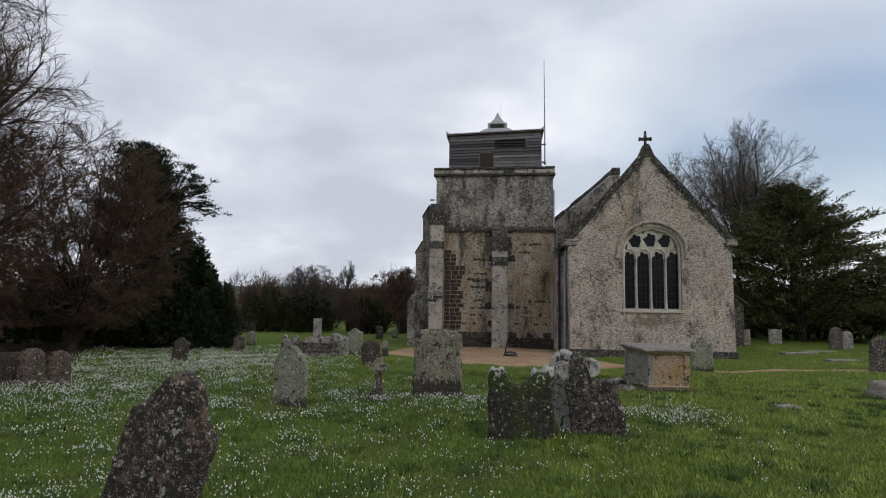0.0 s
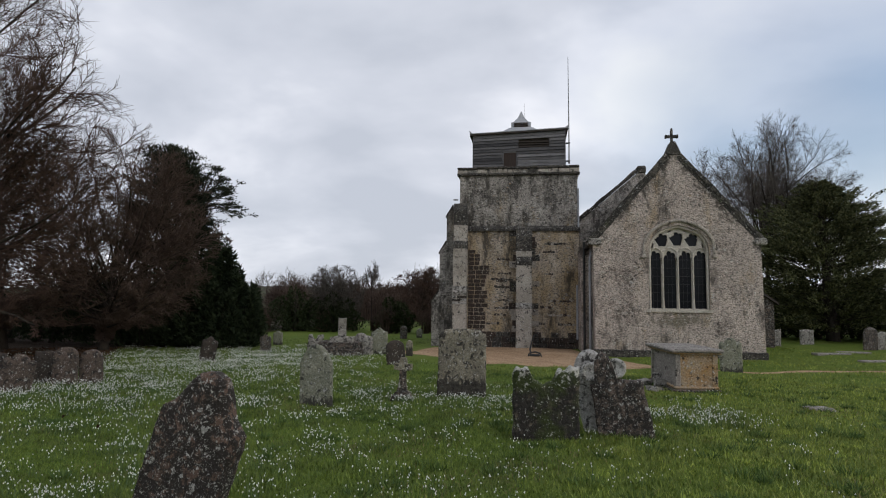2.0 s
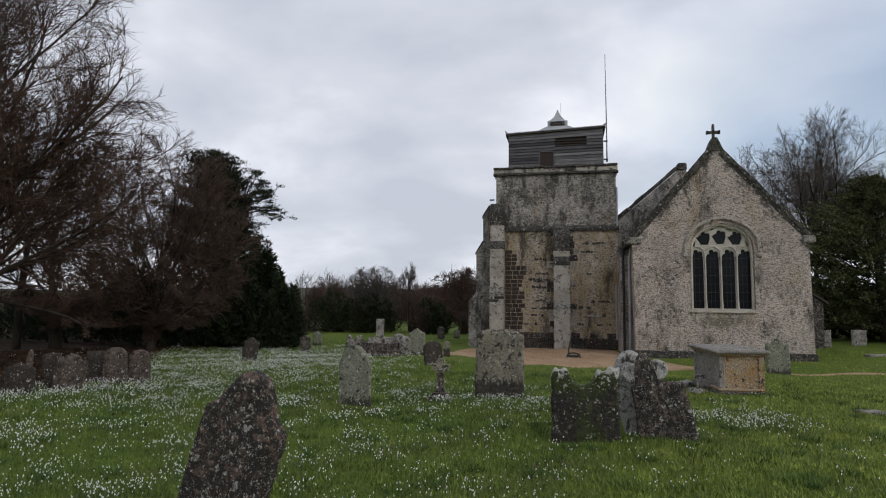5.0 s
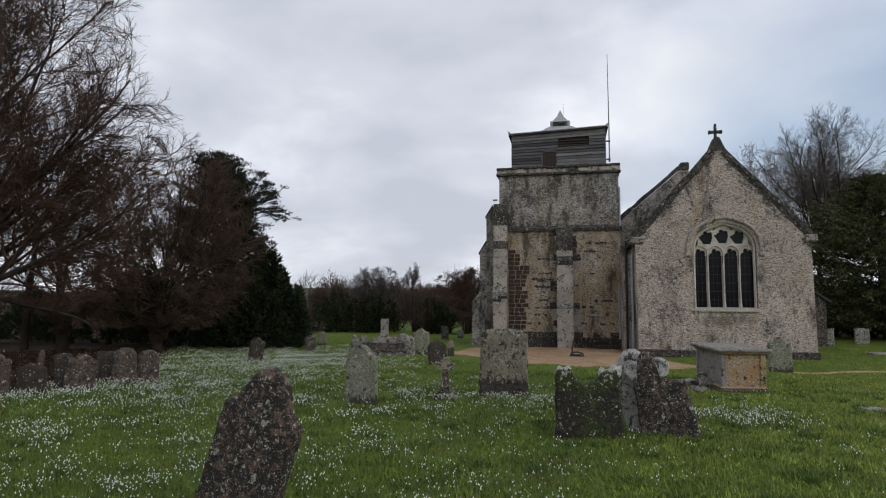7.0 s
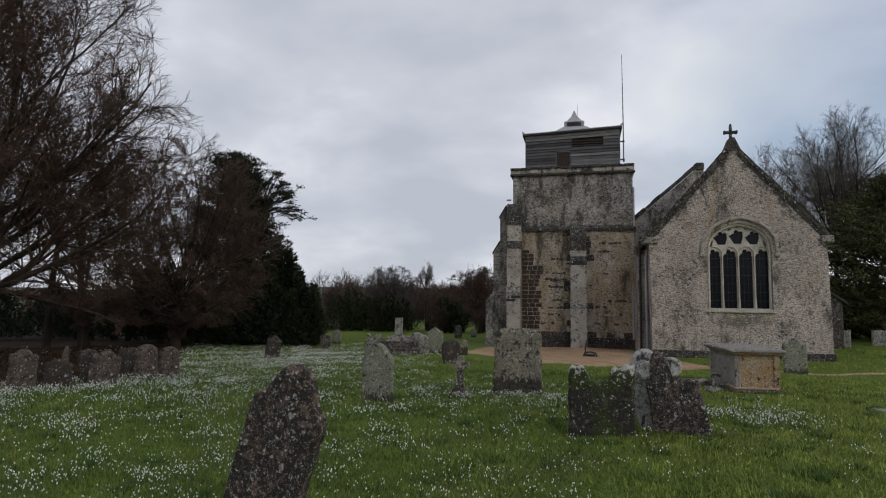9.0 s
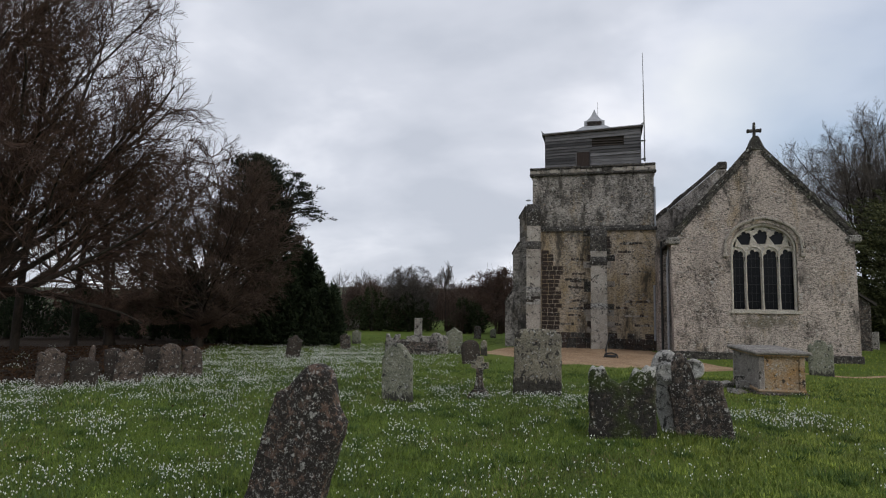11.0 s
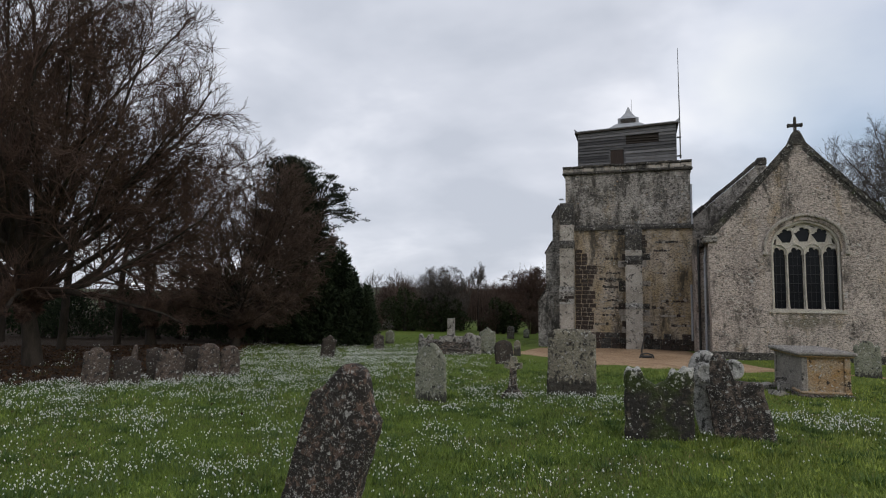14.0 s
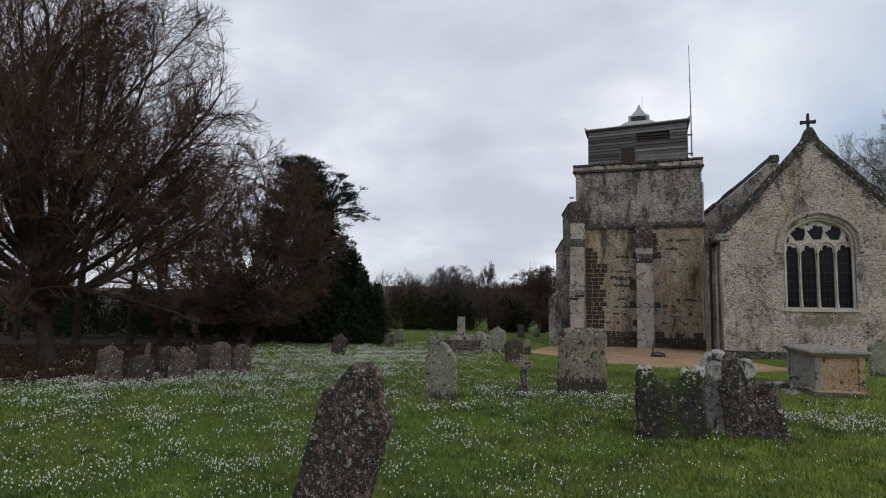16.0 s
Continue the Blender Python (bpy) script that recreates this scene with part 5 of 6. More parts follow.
def cedar(x, y, height, seed):
    """A dark mass of foliage pads on the west, and open limbs that arch out over the yew on the east."""
    rng, pr = np.random.default_rng(seed), random.Random(seed)
    tree = thing("cedar_tree", "dark cedar with a dense crown and open arching limbs", "tree", (x, y, float(lay(x, y))), "evergreens")
    k = height / 9.6
    segs = [(Vector((0, 0, -0.3)), Vector((0.1, 0, 3.0)), 0.32, 0.26), (Vector((0.1, 0, 3.0)), Vector((0.0, 0, 5.6 * k)), 0.26, 0.18), (Vector((0.0, 0, 5.6 * k)), Vector((-0.9, 0.1, 8.6 * k)), 0.18, 0.05)]
    P, D = [], []

    def pad(c, out, r, count):
        P.append(np.array(c) + rng.normal(size=(count, 3)) * [r, r, r * 0.36])
        D.append(rng.normal(size=(count, 3)) * [1, 1, 0.4] + np.array(out) * 1.1 + [0, 0, 0.2])

    def bough(root, tip, r, twigs, bare, size, count):
        """A bent limb with side twigs, each ending in a flat pad of needles."""
        mid = root.lerp(tip, 0.5) + Vector((pr.gauss(0, 0.08), pr.gauss(0, 0.08), 0.12 * (tip - root).length))
        segs.extend([(root, mid, r, r * 0.7), (mid, tip, r * 0.7, r * 0.25)])
        d = (tip - mid).normalized()
        for i in range(twigs):
            f = bare + (1 - bare) * (i + pr.random()) / twigs
            c = root.lerp(mid, f * 2) if f < 0.5 else mid.lerp(tip, f * 2 - 1)
            e = c + Vector((d.x * 0.22 + pr.gauss(0, 0.2), pr.gauss(0, 0.3), d.z * 0.1 + pr.gauss(0.05, 0.13)))
            segs.append((c, e, r * 0.28, 0.006))
            pad(e, d, size, count)
        pad(tip, d, size, count)

    # the open limbs: where each ends, out from the trunk and up
    fork = Vector((0.5, 0, 6.3 * k))
    segs += [(Vector((0.0, 0, 5.0 * k)), Vector((0.3, 0, 5.6 * k)), 0.13, 0.11), (Vector((0.3, 0, 5.6 * k)), fork, 0.11, 0.08)]
    for ox, oz in ((0.35, 8.7), (0.75, 8.45), (1.15, 8.15), (1.5, 7.85), (1.85, 7.4), (2.1, 6.95), (2.35, 6.5), (2.6, 6.05), (2.05, 6.3), (1.2, 7.5)):
        bough(fork, Vector((ox, pr.uniform(-0.7, 0.7), oz * k)), 0.045, 9, 0.48, 0.10, 26)
    for ox, oz in ((0.9, 5.7), (1.0, 5.2), (1.5, 4.75), (1.7, 4.4), (1.3, 4.1), (1.5, 3.6), (1.2, 3.0), (0.8, 5.0)):
        bough(Vector((0.05, 0, oz * k - 0.7)), Vector((ox, pr.uniform(-0.6, 0.6), oz * k)), 0.05, 11, 0.25, 0.15, 46)
    # the dense crown
    for i in range(88):
        a, e = pr.uniform(0, 6.283), math.asin(pr.uniform(-0.75, 1.0))
        grown = pr.uniform(0.86, 1.1)
        tip = Vector((-1.15 + 1.75 * math.cos(a) * math.cos(e) * grown, 1.6 * math.sin(a) * math.cos(e) * grown, (6.2 + 3.1 * math.sin(e) * grown) * k))
        root = Vector((-0.4 + 0.2 * math.cos(a), 0, max(2.0, tip.z * 0.82 - 0.3)))
        bough(root, tip, 0.05, 8, 0.4, 0.2, 52)
    segs_mesh("trunk", segs, 6, M_BARK, tree, "dark trunk and spreading limbs")
    v, t = leaf_arrays(np.concatenate(P), np.concatenate(D), 0.15, 0.026, rng)
    tri_mesh("crown", v, t, M_CEDAR, tree, "dark green needles in flat pads")
    return tree


def plume_tree(x, y, plumes, seed, label, material, leaf=(0.2, 0.035), dens=900, up=0.8, name="yew_tree", category="tree", blunt=1.0):
    """Dense evergreen of upright plumes; each plume is (dx, dy, height, radius)."""
    rng = np.random.default_rng(seed)
    z = float(lay(x, y))
    tree = thing(name, label, category, (x, y, z), "evergreens")
    P, D, segs = [], [], []
    for dx, dy, h, r in plumes:
        k = int(dens * h * r)
        v = rng.beta(1.25, 1.35, k)
        a = rng.uniform(0, 2 * np.pi, k)
        lobes = 0.9 + 0.28 * np.sin(3 * a + dx * 5 + v * 9) + 0.22 * np.sin(7 * a + v * 23 + dy)
        rad = r * np.minimum(1.0, (1 - v) * 1.6) ** blunt * np.clip(v * 6 + 0.55, 0, 1) * np.sqrt(rng.uniform(0.35, 1, k)) * lobes
        p = np.stack([dx + rad * np.cos(a) + 0.22 * np.sin(v * 4 + dx * 9) * v, dy + rad * np.sin(a), 0.05 + v * h * (1 + 0.06 * np.sin(5 * a + dx * 7))], 1)
        P.append(p)
        D.append(np.stack([np.cos(a) * 0.8, np.sin(a) * 0.8, np.full(k, up)], 1) + rng.normal(size=(k, 3)) * 0.35)
        segs.append((Vector((dx * 0.5, dy * 0.5, -0.2)), Vector((dx, dy, h * 0.85)), 0.16, 0.02))
    segs_mesh("trunk", segs, 6, M_BARK, tree)
    v, t = leaf_arrays(np.concatenate(P), np.concatenate(D), leaf[0], leaf[1], rng)
    tri_mesh("crown", v, t, material, tree)
    return tree


def conifer(x, y, height, radius, seed, label, lean=0.0):
    """A broad conifer with boughs that sweep out and up at the tips."""
    rng, pr = np.random.default_rng(seed), random.Random(seed)
    z = float(lay(x, y))
    tree = thing("conifer_tree", label, "tree", (x, y, z), "evergreens")
    segs = [(Vector((0, 0, -0.3)), Vector((lean, 0, height * 0.95)), 0.4, 0.04)]
    P, D = [], []
    for b in range(int(66 * height)):
        v = pr.uniform(0.03, 1) ** 0.9
        a = pr.uniform(0, 6.283)
        reach = radius * min(1, (1.04 - v) * 1.9) * pr.uniform(0.45, 1.12)
        root = Vector((lean * v, 0, height * v * 0.93))
        tip = root + Vector((math.cos(a) * reach, math.sin(a) * reach, reach * pr.uniform(-0.02, 0.5)))
        if b % 3 == 0:
            segs.append((root, root.lerp(tip, 0.85), 0.04, 0.012))
        k = int(34 + 26 * reach)
        f = rng.uniform(0.4, 1.06, (k, 1))
        c = np.array(root)[None] * (1 - f) + np.array(tip)[None] * f
        P.append(c + rng.normal(size=(k, 3)) * [0.17, 0.17, 0.11] * (1.15 - 0.6 * f))
        D.append(np.array([[math.cos(a), math.sin(a), 0.35]]) + rng.normal(size=(k, 3)) * 0.45)
    segs_mesh("trunk", segs, 6, M_BARK, tree)
    v, t = leaf_arrays(np.concatenate(P), np.concatenate(D), 0.24, 0.034, rng)
    tri_mesh("crown", v, t, M_CONIFER, tree, "olive green drooping sprays")
    return tree


bare_tree(-15.6, 12.6, 14.8, 6.4, 62, 5, "huge bare beech with low sweeping limbs and red-brown twigs", trunk_r=0.25, thin=0.75, power=1.7, belly=0.32, crown_low=0.27, start=(0.12, 0.26), lowest=8, limb_up=0.04, limb_r=(0.24, 0.46), twigs=(10, 8), wide=1.25, clear=0.32)
bare_tree(-16.6, 22.6, 9.4, 4.8, 46, 9, "bushy bare tree with russet twigs behind the beech", M_TWIG_RED, trunk_r=0.2, belly=0.45, power=2.4, thin=0.95, crown_low=0.22, limb_up=0.04, limb_r=(0.18, 0.3), twigs=(9, 6), wide=1.3)
bare_tree(-20.5, 22.0, 10.5, 4.6, 20, 10, "tall bare tree with russet twigs beside the beech", M_TWIG_RED, trunk_r=0.24, belly=0.4, power=2.0, thin=0.9, crown_low=0.3, limb_up=0.04, limb_r=(0.18, 0.3), wide=1.15)
bare_tree(-26.5, 17.5, 12.0, 5.5, 12, 12, "tall bare tree behind the beech", M_TWIG, trunk_r=0.28, dense=0.9, thin=1.0, crown_low=0.35, limb_up=0.04, limb_r=(0.18, 0.3))
cedar(-15.9, 27.0, 9.6, 3)
yew_rng = random.Random(14)
yew_plumes = [(0.45, 0, 4.6, 0.62), (0.0, 0.2, 4.3, 0.7), (0.95, 0.1, 4.0, 0.6), (1.4, 0, 3.4, 0.55), (1.8, 0.2, 2.7, 0.5), (-0.6, 0.2, 4.0, 0.8)]
for i in range(22):
    dx = yew_rng.uniform(-1.6, 2.0)
    yew_plumes.append((dx, yew_rng.uniform(-0.9, 0.6), (4.2 - 0.95 * max(0, dx - 0.2)) * yew_rng.uniform(0.45, 0.92), yew_rng.uniform(0.55, 0.9)))
for i in range(16):
    dx = yew_rng.uniform(-0.9, 2.25)
    yew_plumes.append((dx, yew_rng.uniform(-0.5, 0.5), (4.75 - 0.95 * max(0, dx - 0.2)) * yew_rng.uniform(0.8, 1.04), 0.26))
plume_tree(-14.35, 26.6, yew_plumes, 4, "dark yew with feathery upright plumes", M_YEW, (0.26, 0.04), 800, 0.5)
plume_tree(-17.5, 26.5, [(1.2, 0, 4.2, 1.1), (0, 0.3, 4.6, 1.3), (-1.4, 0, 4.2, 1.2), (-2.6, 0.4, 3.8, 1.2), (2.0, -0.4, 2.8, 1.1), (0.3, -0.8, 2.8, 1.2), (-1.5, -0.8, 2.6, 1.3)], 6, "dense dark yew under the cedar", M_YEW, dens=700)
plume_tree(-23.5, 26.5, [(2.5, 0, 3.6, 1.5), (0.8, 0.3, 2.6, 1.6), (-1.4, 0, 2.2, 1.6), (-3.4, 0.4, 2.6, 1.6)], 7, "dark yew thicket in the shade of the beech", M_YEW, dens=800)
plume_tree(-30.5, 24.5, [(2.5, 0, 2.4, 1.6), (0.8, 0.3, 2.6, 1.6), (-1.4, 0, 2.2, 1.7), (-3.4, -0.8, 2.6, 1.7)], 17, "dark yew thicket behind the beech", M_YEW, dens=800)
plume_tree(-36.0, 18.5, [(1.5, 2.4, 2.6, 1.7), (0.8, 0.3, 2.4, 1.7), (-0.4, -1.8, 2.8, 1.7), (-1.4, -4.0, 2.4, 1.7), (-2.4, -6.2, 2.6, 1.7)], 8, "dark yew thicket at the churchyard edge", M_YEW, dens=700)
# trunks in the gloom
for i, (x, y) in enumerate(((-21.0, 18.0), (-22.2, 21.8), (-27.5, 20.5))):
    tr = thing("bare_tree", "slender dark trunk in the shaded thicket", "tree", (x, y, float(lay(x, y))), "bare winter trees")
    segs_mesh("trunk", [(Vector((0, 0, -0.2)), Vector((0.15 - 0.08 * i, 0, 2.6)), 0.16, 0.13), (Vector((0.15 - 0.08 * i, 0, 2.6)), Vector((0.3, 0.1, 5.5)), 0.13, 0.07)], 8, M_BARK, tr)

# right of the church
conifer(18.5, 41.5, 10.6, 5.2, 21, "broad dark olive conifer behind the church", -0.6)
conifer(25.0, 41.0, 6.8, 5.0, 22, "lower spreading conifer at the churchyard edge", 0.5)
conifer(30.5, 36.0, 5.8, 4.2, 23, "spreading dark conifer at the churchyard edge")
plume_tree(22.0, 45.5, [(-9, 0, 3.0, 1.6), (-7, 0.3, 3.2, 1.6), (-5, 0, 3.0, 1.6), (-3, 0.4, 3.2, 1.6), (-1, 0, 3.0, 1.7), (1, 0, 3.2, 1.7), (3, 0, 3, 1.7), (5, 0, 3.2, 1.7), (8, -2, 3.3, 1.8), (11, -5, 3.3, 1.8)], 24, "dark evergreen hedge behind the graves", M_IVY, dens=420, name="hedge", category="hedge", blunt=0.5)
bare_tree(16.6, 46.0, 16.4, 5.8, 46, 31, "tall grey bare tree behind the church", M_TWIG_GREY, trunk_r=0.26, crown_low=0.3, belly=0.62, power=2.2, start=(0.2, 0.5), thin=0.62, lowest=40, limb_up=0.05, limb_r=(0.16, 0.3), twigs=(9, 6), wide=1.3)
bare_tree(13.6, 53.0, 15.0, 4.0, 18, 33, "slim grey bare tree behind the chancel", M_TWIG_GREY, trunk_r=0.2, crown_low=0.3, belly=0.6, power=2.2, start=(0.2, 0.5), thin=0.8, lowest=42, limb_up=0.06, limb_r=(0.16, 0.3), wide=1.15)
bare_tree(23.5, 52.0, 11.5, 4.6, 16, 36, "grey bare tree beyond the conifer", M_TWIG_GREY, trunk_r=0.2, crown_low=0.3, belly=0.6, power=2.0, start=(0.2, 0.5), thin=0.8, lowest=42, limb_up=0.06, limb_r=(0.16, 0.3), wide=1.15)

# the hedge line between the yew and the tower
bare_tree(-13.6, 42.5, 4.9, 2.2, 24, 41, "round bare thorn tree in the hedge", M_TWIG_GREY, trunk_r=0.13, crown_low=0.3, belly=0.6, power=2.6, start=(0.3, 0.5), dense=0.9, thin=0.8, wide=1.5, lowest=12, limb_r=(0.2, 0.35))
bare_tree(-11.4, 44.0, 5.8, 0.7, 9, 42, "thin pale bare sapling above the hedge", M_TWIG_GREY, trunk_r=0.08, crown_low=0.4, belly=0.6, power=1.5, start=(0.35, 0.7), dense=0.5, thin=1.0, lowest=45)
bare_tree(-9.8, 56.0, 5.7, 3.0, 24, 43, "domed bare tree beyond the hedge", M_TWIG, trunk_r=0.15, belly=0.55, power=2.6, dense=0.9, thin=1.2, wide=1.5, start=(0.25, 0.5), lowest=10)
for i, (x, y, pl) in enumerate(((-16.0, 41.0, [(0, 0, 2.9, 1.0), (-1.1, 0, 2.3, 0.9), (1.1, 0.2, 2.2, 0.9)]), (-13.4, 41.5, [(0, 0, 2.6, 1.1), (0.9, 0.3, 2.2, 1.0), (-0.9, -0.2, 2.0, 1.0)]), (-9.3, 41, [(0, 0, 2.3, 0.9), (0.7, 0.3, 2.0, 0.8)]))):
    plume_tree(x, y, pl, 70 + i, "rounded dark ivy-covered bush in the hedge", M_IVY, (0.13, 0.05), 900, 0.3, "ivy_bush", "bush", 0.45)


def twig_bank(name, x0, x1, y0, y1, height, clumps, each, material, label, seed, thick=0.014):
    """Rounded clumps of bare stems, too many and too fine to count."""
    rng = np.random.default_rng(seed)
    n = clumps * each
    cx, cy = np.repeat(rng.uniform(x0, x1, clumps), each), np.repeat(rng.uniform(y0, y1, clumps), each)
    H = np.repeat(height * rng.uniform(0.6, 1.0, clumps) * (0.85 + 0.15 * np.sin(cx[::each] * 0.21 + seed)), each)
    R = H * rng.uniform(0.32, 0.5)
    u = rng.normal(size=(n, 3))
    u[:, 2] = np.abs(u[:, 2]) * 1.2
    u /= np.linalg.norm(u, axis=1, keepdims=True)
    k = rng.uniform(0.25, 0.85, (n, 1)) ** 0.7
    scale = np.stack([R, R, H * 0.62], 1)
    centre = np.stack([cx, cy, lay(cx, cy) + H * 0.36], 1)
    b = centre + u * scale * k
    L = (H * rng.uniform(0.12, 0.28, n))[:, None]
    m = b + (u * 0.8 + [0, 0, 0.15] + rng.normal(size=(n, 3)) * 0.45) * L * 0.5
    e = m + (u * 0.7 + [0, 0, 0.2] + rng.normal(size=(n, 3)) * 0.5) * L * 0.5
    stems = np.arange(n) % 9 == 0
    g = np.stack([cx + u[:, 0] * R * 0.5, cy + u[:, 1] * R * 0.5, lay(cx, cy) - 0.1], 1)
    b[stems] = g[stems]
    m[stems] = (g + (centre + u * scale * 0.6))[stems] / 2
    e[stems] = (centre + u * scale * 0.7)[stems]
    r = thick * rng.uniform(0.6, 1.4, n) * np.where(stems, 2.2, 1.0)
    v, t = tube_arrays(np.concatenate([b, m]), np.concatenate([m, e]), np.concatenate([r, r * 0.8]), np.concatenate([r * 0.8, r * 0.4]), 3)
    return tagged(tri_mesh(name, v, t, material), label, "thicket", kind="stuff")


twig_bank("hedge_thicket", -27, -2, 40, 46, 2.1, 60, 480, M_TWIG_RED, "brown tangle of bare hedge stems", 5, 0.010)
twig_bank("wood_edge", -29, 2, 60, 82, 4.8, 60, 520, M_TWIG_RED, "bare brown woodland beyond the churchyard", 6, 0.017)
twig_bank("wood_edge", -120, 90, 130, 200, 11.0, 70, 160, M_TWIG_GREY, "distant bare brown woodland on the rise", 7, 0.06)
twig_bank("hedge_thicket", 8, 42, 48, 55, 4.5, 20, 180, M_TWIG_GREY, "bare thicket behind the conifers", 8, 0.02)
plume_tree(19.5, 44.5, [(-3, 0, 4.4, 1.8), (-0.8, 0.3, 4.8, 1.9), (1.4, 0, 4.6, 1.9), (3.6, 0, 4.4, 1.9)], 91, "dark evergreen thicket behind the conifer", M_IVY, dens=420, name="hedge", category="hedge", blunt=0.5)
twig_bank("hedge_thicket", -60, -19, 28, 36, 3.4, 40, 200, M_TWIG_RED, "dark bare thicket behind the beech", 9)
twig_bank("hedge_thicket", -55, -38, -2, 27, 3.4, 24, 180, M_TWIG_RED, "dark bare thicket beside the beech", 10)

# unseen hedge added behind the walk to darken what the window glass reflects
plume_tree(0.0, -17.0, [(-26 + 3.4 * i, 2.0 * math.sin(i * 1.7), 5.0 + 1.3 * math.sin(i * 2.3), 2.1) for i in range(16)], 81, "unseen dark evergreen hedge added to dim the window reflections", M_YEW, (0.35, 0.08), 90, 0.5, "hedge", "hedge")


# ---- grass, snowdrops and leaves on the ground ----
def scatter(rng, n, d0, d1, a0=-57, a1=34):
    """Places on the ground round the walk between two distances."""
    d = np.sqrt(rng.uniform(d0 * d0, d1 * d1, n))
    a = np.radians(rng.uniform(a0, a1, n))
    return d * np.sin(a), d * np.cos(a)


def on_grass(x, y):
    gravel = (y > 19.9) & (x > -5.2) & (x < 4.0) & (y > 20.4 - 0.5 * (x + 1.3) * (x < 0)) | ((y > 24.4) & (x > -9) & (x < 9.5) & (y < 29.5) & (x < -3))
    built = (x > -5) & (x < 9.5) & (y > 26.3)
    path = (x > 4.2) & (np.abs(y - (20.75 + 0.26 * np.maximum(0, x - 7))) < 0.2)
    return ~(gravel | built | path)


def mould(x, y):
    """How bare the ground is under the beech, 0 to 1."""
    edge = np.interp(y, [p[0] for p in MOULD_EDGE], [p[1] for p in MOULD_EDGE])
    return np.clip((edge - x + 0.5 * np.sin(1.9 * x + 1.5 * y) + 0.3 * np.sin(4.1 * y - 2.2 * x)) / 0.9, 0, 1)


def patches(x, y, k=1.0):
    return 0.5 + 0.5 * np.sin(1.9 * k * x + 1.1 * np.sin(1.3 * k * y)) * np.sin(1.6 * k * y + 1.3 * np.sin(0.9 * k * x + 1))


def blades(name, n, d0, d1, height, width, seed, material, label, keep=None, bend=0.55, a0=-57, a1=34):
    rng = np.random.default_rng(seed)
    x, y = scatter(rng, n, d0, d1, a0, a1)
    ok = on_grass(x, y) & (rng.uniform(size=n) > mould(x, y))
    if keep is not None:
        ok &= rng.uniform(size=n) < keep(x, y)
    x, y = x[ok], y[ok]
    n = len(x)
    h = height * rng.uniform(0.45, 1.25, n) * (0.65 + 0.7 * patches(x, y, 1.3) * patches(x + 7, y, 0.35))
    a = rng.uniform(0, 2 * np.pi, n)
    w = width * rng.uniform(0.6, 1.4, n)
    z = lay(x, y) - 0.01
    ux, uy = np.cos(a), np.sin(a)
    b = rng.uniform(0.1, bend * 1.7, n) * h
    v = np.stack([np.stack([x - uy * w, y + ux * w, z], 1), np.stack([x + uy * w, y - ux * w, z], 1), np.stack([x + ux * b * 0.35 + uy * w * 0.7, y + uy * b * 0.35 - ux * w * 0.7, z + h * 0.6], 1), np.stack([x + ux * b * 0.35 - uy * w * 0.7, y + uy * b * 0.35 + ux * w * 0.7, z + h * 0.6], 1), np.stack([x + ux * b, y + uy * b, z + h * 0.93], 1)], 1).reshape(-1, 3)
    i = (np.arange(n) * 5)[:, None]
    t = np.concatenate([i + [[0, 1, 2]], i + [[0, 2, 3]], i + [[3, 2, 4]]]) if 1 < d0 < 6 else i + [[0, 1, 4]]
    return tagged(tri_mesh(name, v, t, material), label, "grass", kind="stuff")


blades("grass", 64000, 3.0, 6.5, 0.062, 0.0042, 1, M_BLADE, "short damp green churchyard grass")
blades("grass", 130000, 6.5, 11.0, 0.068, 0.0058, 2, M_BLADE, "short damp green churchyard grass")
blades("grass", 120000, 11.0, 19.0, 0.08, 0.009, 3, M_BLADE, "short damp green churchyard grass")
blades("grass", 70000, 19.0, 36.0, 0.09, 0.012, 4, M_BLADE, "short damp green churchyard grass")
blades("grass", 55000, 0.3, 10.0, 0.07, 0.008, 6, M_BLADE, "short damp green churchyard grass", None, 0.55, 34, 303)
blades("grass", 4000, 0.3, 3.0, 0.062, 0.006, 7, M_BLADE, "short damp green churchyard grass")
blades("dead_grass", 34000, 3.0, 16.0, 0.07, 0.004, 5, M_STRAW, "withered straw-coloured grass in patches", lambda x, y: (patches(x + 3, y + 1, 0.9) > 0.72) * 0.9 + 0.06, 0.9)


def tufts(count, seed):
    """Longer dark clumps that the mower missed."""
    rng = np.random.default_rng(seed)
    cx, cy = scatter(rng, count, 3.2, 18)
    ok = on_grass(cx, cy) & (mould(cx, cy) < 0.5)
    cx, cy = cx[ok], cy[ok]
    k = 70
    R = np.repeat(rng.uniform(0.05, 0.16, len(cx)), k)
    a, rr = rng.uniform(0, 2 * np.pi, len(R)), np.sqrt(rng.uniform(0, 1, len(R)))
    x, y = np.repeat(cx, k) + np.cos(a) * rr * R, np.repeat(cy, k) + np.sin(a) * rr * R
    P = np.stack([x, y, lay(x, y) - 0.01], 1)
    D = np.stack([np.cos(a) * rr * 0.9, np.sin(a) * rr * 0.9, np.ones(len(R))], 1) + rng.normal(size=(len(R), 3)) * 0.2
    v, t = leaf_arrays(P, D, 0.10, 0.0045, rng)
    tagged(tri_mesh("grass_tufts", v, t, M_TUFT), "longer dark green tufts in the grass", "grass", kind="stuff")


tufts(520, 21)


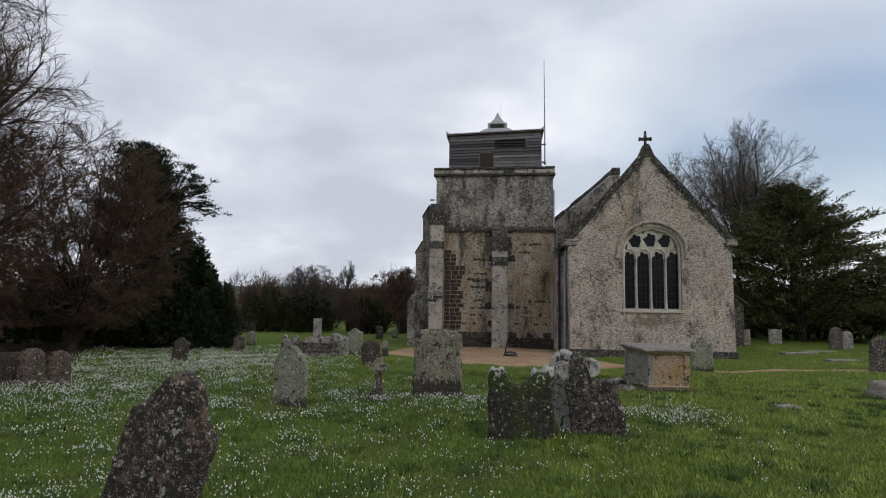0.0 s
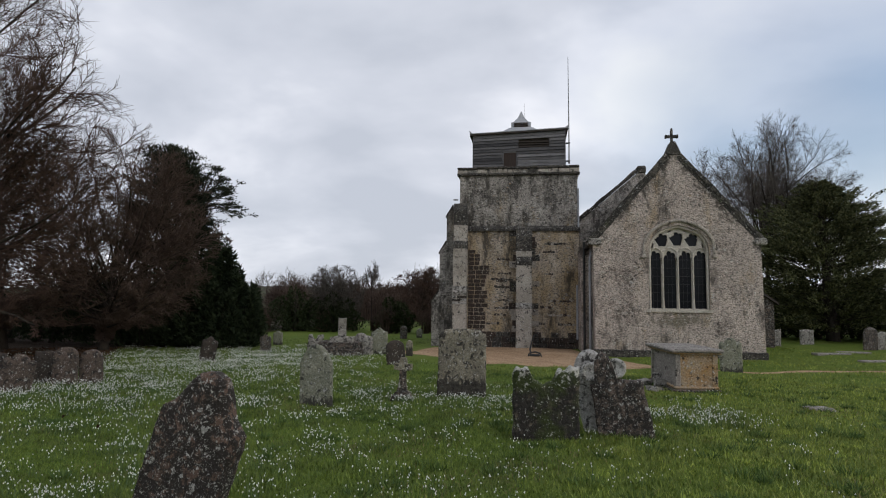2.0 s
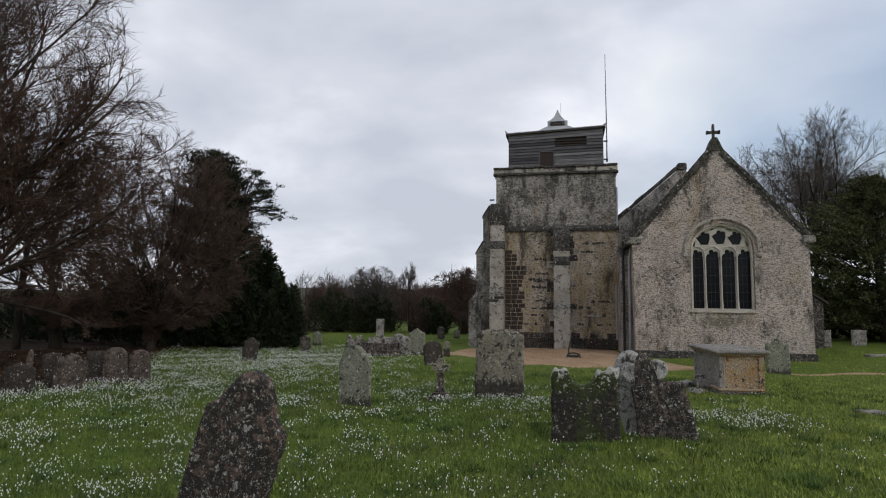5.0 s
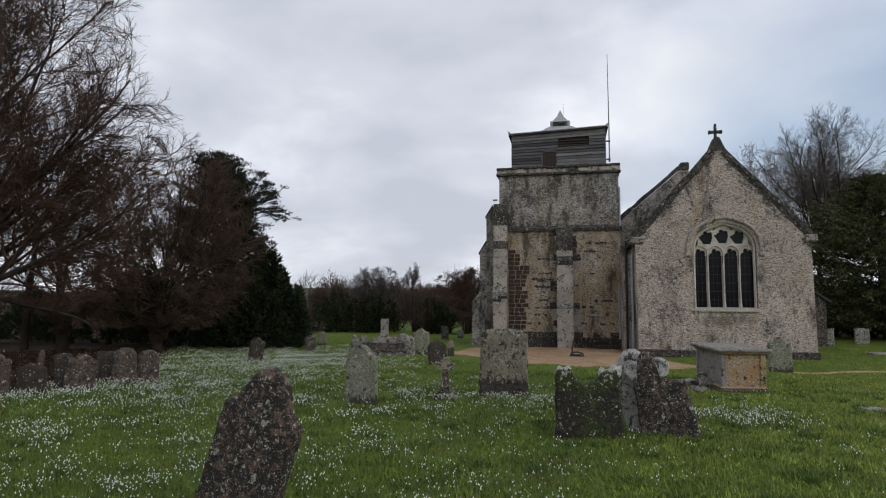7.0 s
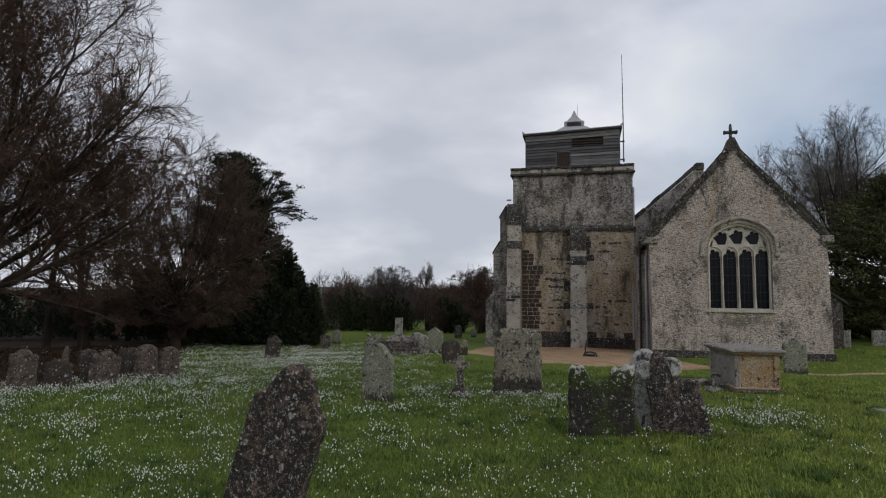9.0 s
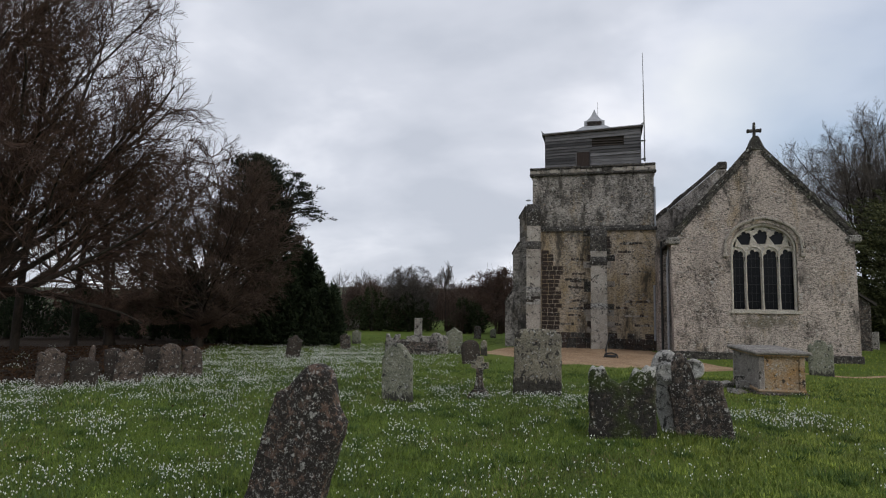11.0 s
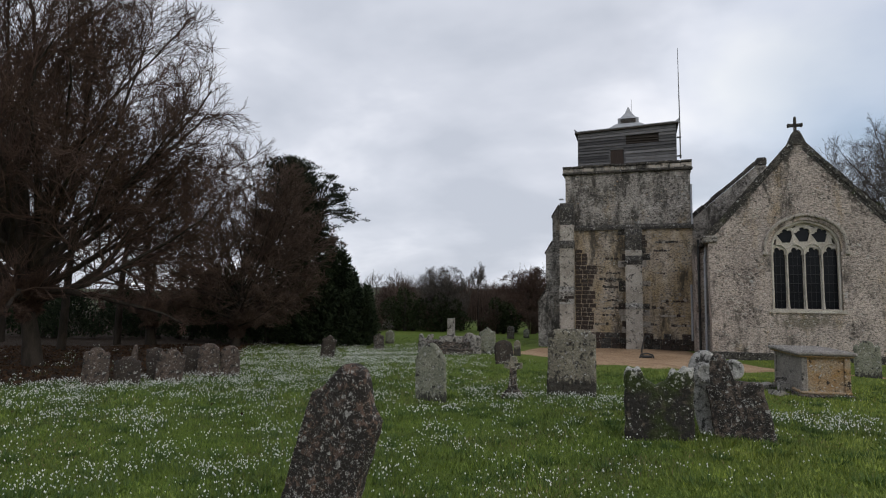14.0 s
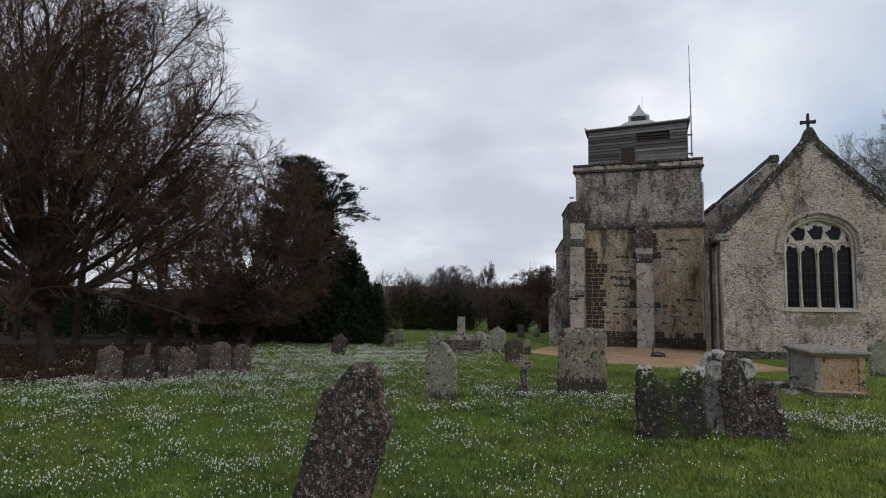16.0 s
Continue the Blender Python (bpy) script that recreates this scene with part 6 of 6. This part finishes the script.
def drops_wanted(x, y):
    """How thickly the snowdrops grow."""
    p = patches(x * 1.3 + 2, y * 1.3, 1.1)
    q = patches(x + 5, y + 2, 2.6)
    near = np.clip(0.05 + 1.3 * (p * q) ** 2, 0, 1)
    west = np.clip((1.5 - x) / 5.0, 0.0, 1) * 0.75 + 0.10
    drift = np.exp(-(((x + 9.3) / 3.3) ** 2 + ((y - 19.5) / 4.5) ** 2)) * 1.3 * (0.35 + 0.65 * p) + 0.9 * np.exp(-(((x + 11.5) / 3.2) ** 2 + ((y - 13) / 3.5) ** 2))
    strips = 0.8 * np.exp(-(((x + 1.2) / 1.7) ** 2 + ((y - 11.9) / 0.35) ** 2)) + 0.5 * np.exp(-(((x - 2.6) / 0.7) ** 2 + ((y - 11.0) / 0.8) ** 2))
    bare = np.clip((y - 12) / 4, 0, 1) * np.clip((x + 6.5) / 2.5, 0, 1)
    return np.clip(near * west * (1 - bare) + drift + strips, 0, 1) * np.where(x > 4, 0.1, 1)


def snowdrops(n, d0, d1, size, tall, seed):
    rng = np.random.default_rng(seed)
    x, y = scatter(rng, n, d0, d1)
    ok = on_grass(x, y) & (rng.uniform(size=n) < drops_wanted(x, y)) & (rng.uniform(size=n) > 0.93 * mould(x, y))
    x, y = x[ok], y[ok]
    # flowers stand in small clumps
    cx, cy = np.repeat(x, 6) + rng.normal(0, 0.09, 6 * len(x)), np.repeat(y, 6) + rng.normal(0, 0.09, 6 * len(x))
    x, y = cx, cy
    n = len(x)
    z = lay(x, y)
    h = tall * rng.uniform(0.6, 1.2, n)
    a = rng.uniform(0, 2 * np.pi, n)
    s = size * rng.uniform(0.7, 1.25, n)
    tip = np.stack([x + 0.015 * np.cos(a), y + 0.015 * np.sin(a), z + h], 1)
    low = tip + np.stack([0.25 * s * np.cos(a), 0.25 * s * np.sin(a), -s], 1)
    mid = tip * 0.42 + low * 0.58
    ring = [mid + np.stack([s * 0.36 * np.cos(a + k * 2.094), s * 0.36 * np.sin(a + k * 2.094), np.zeros(n)], 1) for k in range(3)]
    v = np.stack([tip, *ring, low], 1).reshape(-1, 3)
    i = (np.arange(n) * 5)[:, None]
    t = np.concatenate([i + [[0, 1, 2]], i + [[0, 2, 3]], i + [[0, 3, 1]], i + [[4, 2, 1]], i + [[4, 3, 2]], i + [[4, 1, 3]]])
    tagged(tri_mesh("snowdrops", v, t, M_PETAL), "white snowdrops in drifts through the grass", "flowers", kind="stuff")
    m = 2 if d0 < 15 else 1
    lx, ly = np.repeat(x, m) + rng.normal(0, 0.012, n * m), np.repeat(y, m) + rng.normal(0, 0.012, n * m)
    P = np.stack([lx, ly, lay(lx, ly) - 0.01], 1)
    D = rng.normal(size=(n * m, 3)) * [0.3, 0.3, 0] + [0, 0, 1]
    v, t = leaf_arrays(P, D, tall * 0.95, 0.004 * size / 0.026, rng)
    tagged(tri_mesh("snowdrop_leaves", v, t, M_LEAF), "grey-green snowdrop leaves", "leaves", kind="stuff")


snowdrops(4200, 3.0, 8.0, 0.021, 0.13, 11)
snowdrops(9000, 8.0, 15.0, 0.025, 0.13, 12)
snowdrops(14000, 15.0, 30.0, 0.028, 0.13, 13)

rng = np.random.default_rng(9)
lx, ly = scatter(rng, 26000, 10, 30, -60, -28)
ok = rng.uniform(size=len(lx)) < mould(lx, ly) * 0.9 + 0.01
lx, ly = lx[ok], ly[ok]
v, t = leaf_arrays(np.stack([lx, ly, lay(lx, ly) + 0.015], 1), rng.normal(size=(len(lx), 3)) * [1, 1, 0.25], 0.09, 0.03, rng)
tagged(tri_mesh("leaf_litter", v, t, M_LITTER), "dead brown beech leaves on bare ground", "leaves", kind="stuff")
